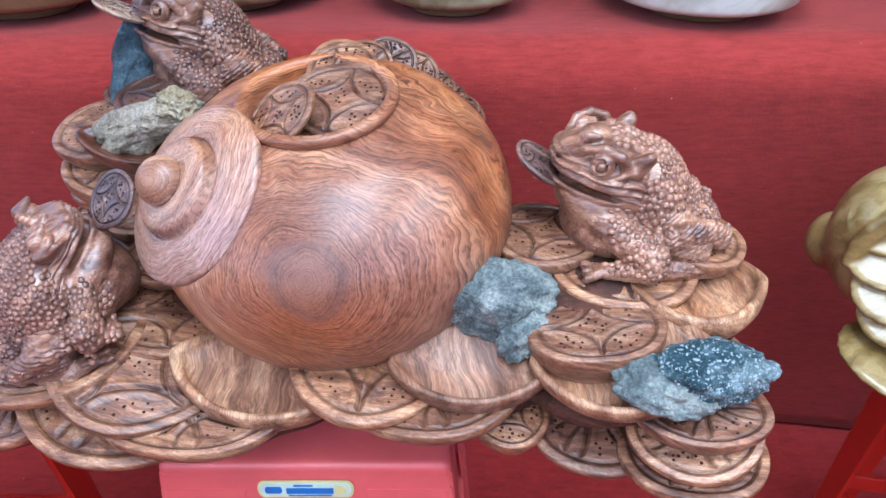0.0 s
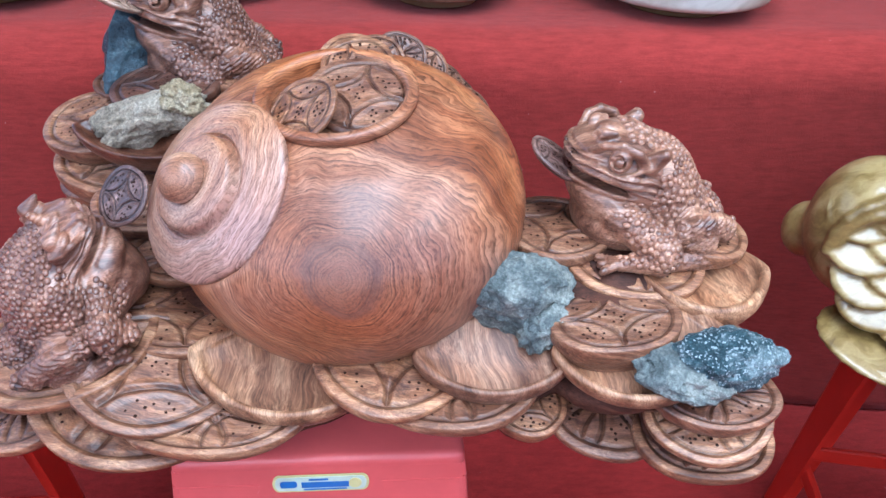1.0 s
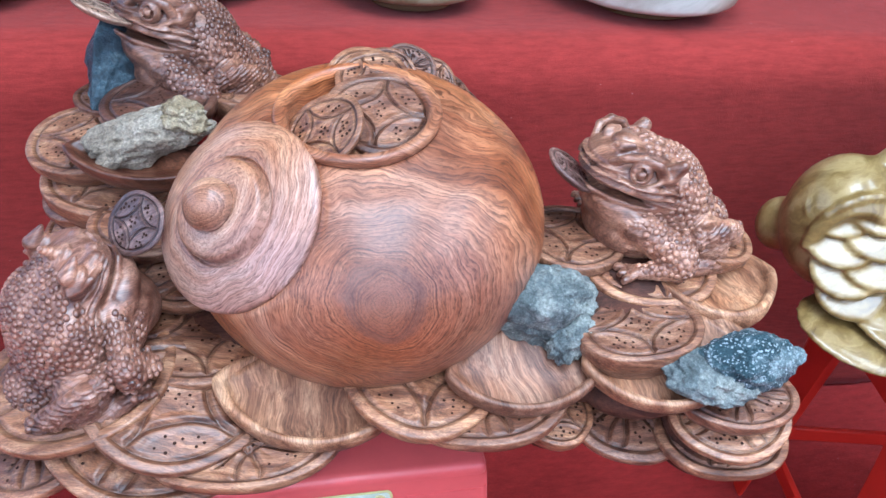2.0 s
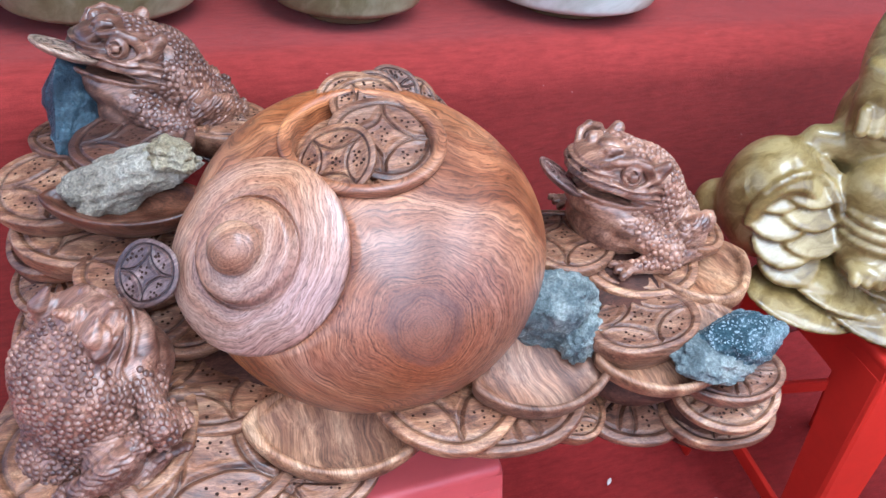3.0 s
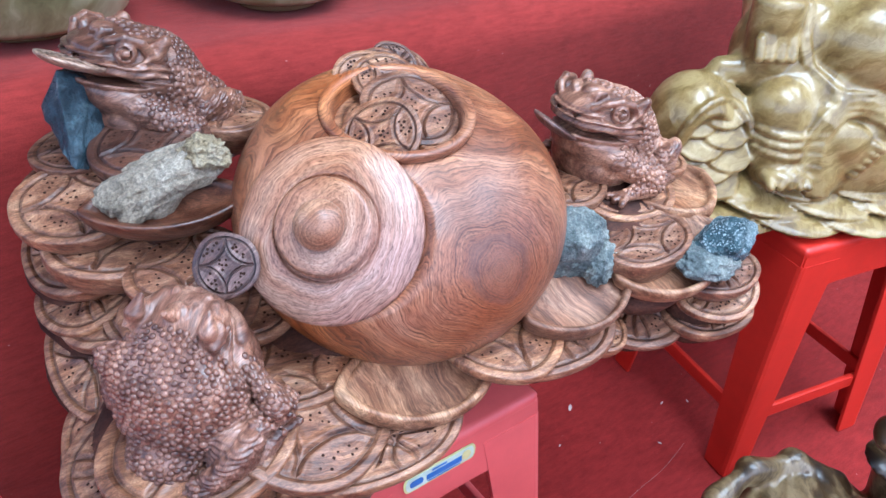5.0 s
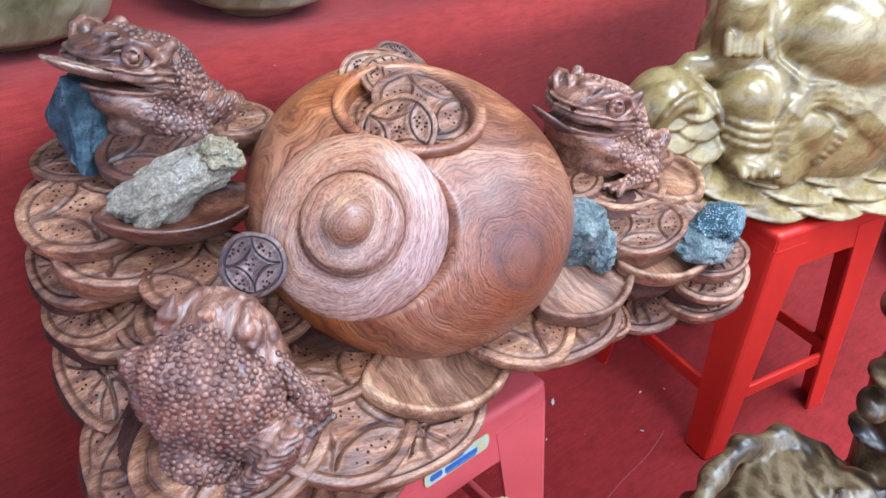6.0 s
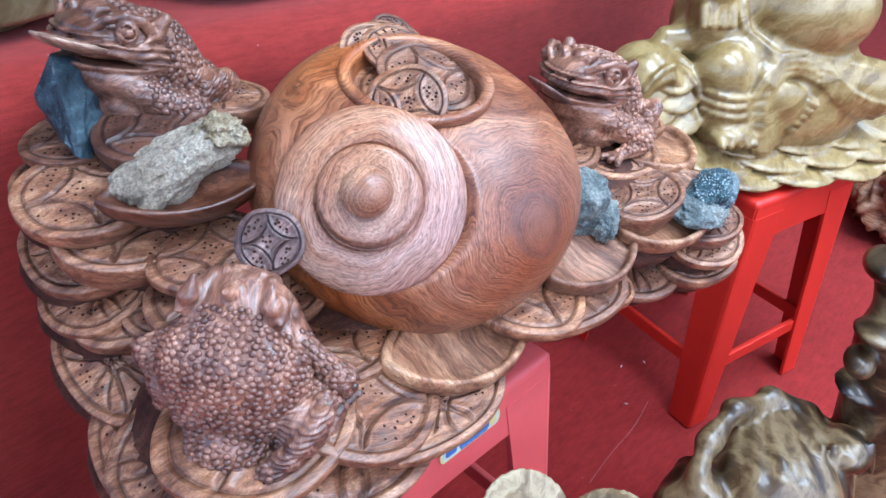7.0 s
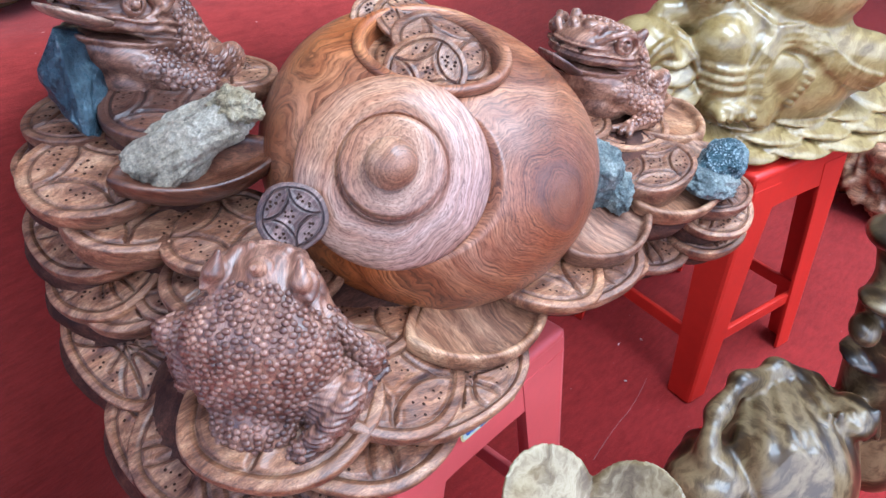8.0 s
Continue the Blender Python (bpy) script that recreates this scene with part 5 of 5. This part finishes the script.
    return tagged(ob, "glossy yellow onyx seated figure with a coin sack", "statue")


seated_figure()


def leaf_figure():
    """A second onyx piece on a low stool: curled lotus leaves round a knobbed trunk with a clawed foot. One plain mesh."""
    def f(X, Y, Z):
        # the broad leaf: faint ribs, one flat polished cut
        T = np.arctan2(Y - 0.10, X - 0.14)
        d = ell(X, Y, Z, (0.045, 0.000, 0.040), (0.140, 0.100, 0.100), (0, -4, 14))
        d = d + 0.0013 * np.sin(38 * T) * np.clip((Z - 0.06) / 0.04, 0, 1) + 0.003 * np.sin(40 * X + 20 * Y)
        cut = -0.60 * (X + 0.030) - 0.42 * (Y + 0.022) + 0.68 * (Z - 0.122)
        d = smax(d, cut, 0.0015)
        # the rim that curls round it, waved
        for a, b in (((-0.085, 0.062, 0.085), (-0.030, 0.082, 0.112)), ((-0.030, 0.082, 0.112), (0.030, 0.080, 0.132)), ((0.030, 0.080, 0.132), (0.090, 0.055, 0.134)), ((0.090, 0.055, 0.134), (0.125, 0.010, 0.122))):
            d = smin(d, cap(X, Y, Z, a, b, 0.014, 0.015) + 0.0025 * np.sin(110 * X), 0.012)
        # the dark leaf beside it, waved along its edge
        side = ell(X, Y, Z, (-0.072, 0.050, 0.040), (0.080, 0.058, 0.056), (-14, -8, 24))
        d = smin(d, side + 0.0026 * np.sin(75 * X - 30 * Y + 60 * Z) + 0.0012 * np.sin(190 * X + 40 * Y), 0.005)
        # trunk, knobs and the leaf above
        d = smin(d, cap(X, Y, Z, (0.185, -0.085, 0.00), (0.190, -0.040, 0.245), 0.058, 0.050), 0.015)
        d = smin(d, ell(X, Y, Z, (0.128, -0.018, 0.232), (0.026, 0.020, 0.015), (0, -20, 30)), 0.005)
        d = smin(d, ell(X, Y, Z, (0.155, -0.025, 0.268), (0.046, 0.036, 0.012), (0, 10, 0)), 0.004)
        d = smin(d, ell(X, Y, Z, (0.150, -0.030, 0.180), (0.030, 0.036, 0.008), (14, -18, 20)), 0.004)
        d = smin(d, ell(X, Y, Z, (0.205, 0.010, 0.335), (0.078, 0.030, 0.018), (0, 14, 10)), 0.010)
        d = smin(d, cap(X, Y, Z, (0.195, -0.040, 0.250), (0.220, 0.000, 0.330), 0.034, 0.026), 0.015)
        # the foot with its claws
        d = smin(d, ell(X, Y, Z, (0.095, -0.052, 0.122), (0.040, 0.030, 0.020), (0, 0, 30)), 0.008)
        for k in range(5):
            a = (0.052 + 0.013 * k, -0.030 - 0.011 * k, 0.136)
            d = smin(d, cap(X, Y, Z, a, (a[0] - 0.014, a[1] - 0.014, 0.112), 0.0072, 0.0050), 0.002)
        return smin(d, ell(X, Y, Z, (0.02, 0, 0.0), (0.11, 0.10, 0.020)), 0.010)

    v, q = nets(f, (-0.19, -0.17, -0.03), (0.30, 0.16, 0.40), 0.0042)
    ob = mesh_ob("onyx_leaf_statue", v, q, M_JADE2, m=pose(0.240, 0.250, 0.167, 0, 0, 0))
    return tagged(ob, "dark banded onyx lotus leaf statue with curled rims", "statue")


leaf_figure()
plastic_stool(0.25, 0.25, 15, M_STOOL2, "low red plastic stool under the banded onyx statue", height=0.147, top=0.10, foot=0.12)


def scalloped_dish():
    """A pale onyx leaf dish with a deep wavy rim, close to the walk. One plain mesh."""
    def f(X, Y, Z):
        R, T = np.hypot(X, Y), np.arctan2(Y, X)
        lobe = np.abs(np.sin(2 * T + 2.06)) ** 0.6
        wavy = 0.074 + 0.020 * lobe
        sheet_z = 4.6 * R * R + 0.35 * R + 0.020 * (lobe - 0.6) * np.clip(R / 0.08, 0, 1) ** 2
        d = smax(np.abs(Z - sheet_z) - 0.006, R - wavy, 0.005) * 0.55
        return smin(d, ell(X, Y, Z, (0, 0, -0.004), (0.05, 0.05, 0.016)), 0.012)

    v, q = nets(f, (-0.11, -0.11, -0.03), (0.11, 0.11, 0.13), 0.0032)
    ob = mesh_ob("onyx_dish", v, q, M_CREAM, m=pose(-0.165, 0.315, 0.370, 0, 0, 0))
    return tagged(ob, "pale banded onyx dish with a scalloped wavy rim", "dish")


scalloped_dish()
plastic_stool(-0.165, 0.312, 10, M_STOOL2, "red plastic stool under the scalloped onyx dish", height=0.358, top=0.085, foot=0.105)


# ---- small things on the floor and the cloth ----
def root_carving():
    bm = bmesh.new()
    bmesh.ops.create_icosphere(bm, subdivisions=5, radius=1.0)
    for vert in bm.verts:
        p = vert.co.copy()
        d = 1 + 0.45 * noise.noise(p * 1.6 + Vector((4, 1, 7))) + 0.3 * noise.noise(p * 4.2) + 0.12 * noise.noise(p * 10)
        vert.co = Vector((p.x * d * 0.15, p.y * d * 0.11, 0.11 + p.z * d * 0.11))
    ob = part("root_carving", bm, M_INGOT, None, m=pose(1.60, 0.45, 0.0, 0, 0, 20), smooth=True)
    tagged(ob, "gnarled brown root-wood carving standing on the carpet", "wood carving")


root_carving()
M_LINT = plain("lint", (0.62, 0.55, 0.50), 0.8)
M_HAIR = plain("pale_thread", (0.34, 0.17, 0.15), 0.7)
for x, y, size, turn in ((0.392, 0.717, 0.010, 40), (0.553, 0.625, 0.005, 10), (0.60, 0.60, 0.004, 70), (0.47, 0.56, 0.004, 120), (0.31, 0.66, 0.004, 30)):
    bm = bmesh.new()
    bmesh.ops.create_icosphere(bm, subdivisions=1, radius=1.0)
    bmesh.ops.transform(bm, matrix=Matrix.Diagonal((size, size * 0.35, 0.0015, 1)), verts=bm.verts)
    ob = part("lint", bm, M_LINT, None, m=pose(x, y, 0.001, 0, 0, turn))
    tagged(ob, "small pale scrap of lint on the red carpet", "lint", "scraps on the carpet")


def thread(points, label):
    cu = bpy.data.curves.new("thread", "CURVE")
    cu.dimensions, cu.bevel_depth, cu.bevel_resolution = "3D", 0.0003, 1
    sp = cu.splines.new("NURBS")
    sp.points.add(len(points) - 1)
    for pt, p in zip(sp.points, points):
        pt.co = (*p, 1)
    sp.use_endpoint_u, sp.order_u = True, 3
    cu.materials.append(M_HAIR)
    tagged(new("thread", cu), label, "thread")


thread([(0.262, 0.5, 0.001), (0.347, 0.513, 0.001), (0.432, 0.515, 0.001), (0.506, 0.534, 0.001)], "thin pale thread lying on the red carpet")
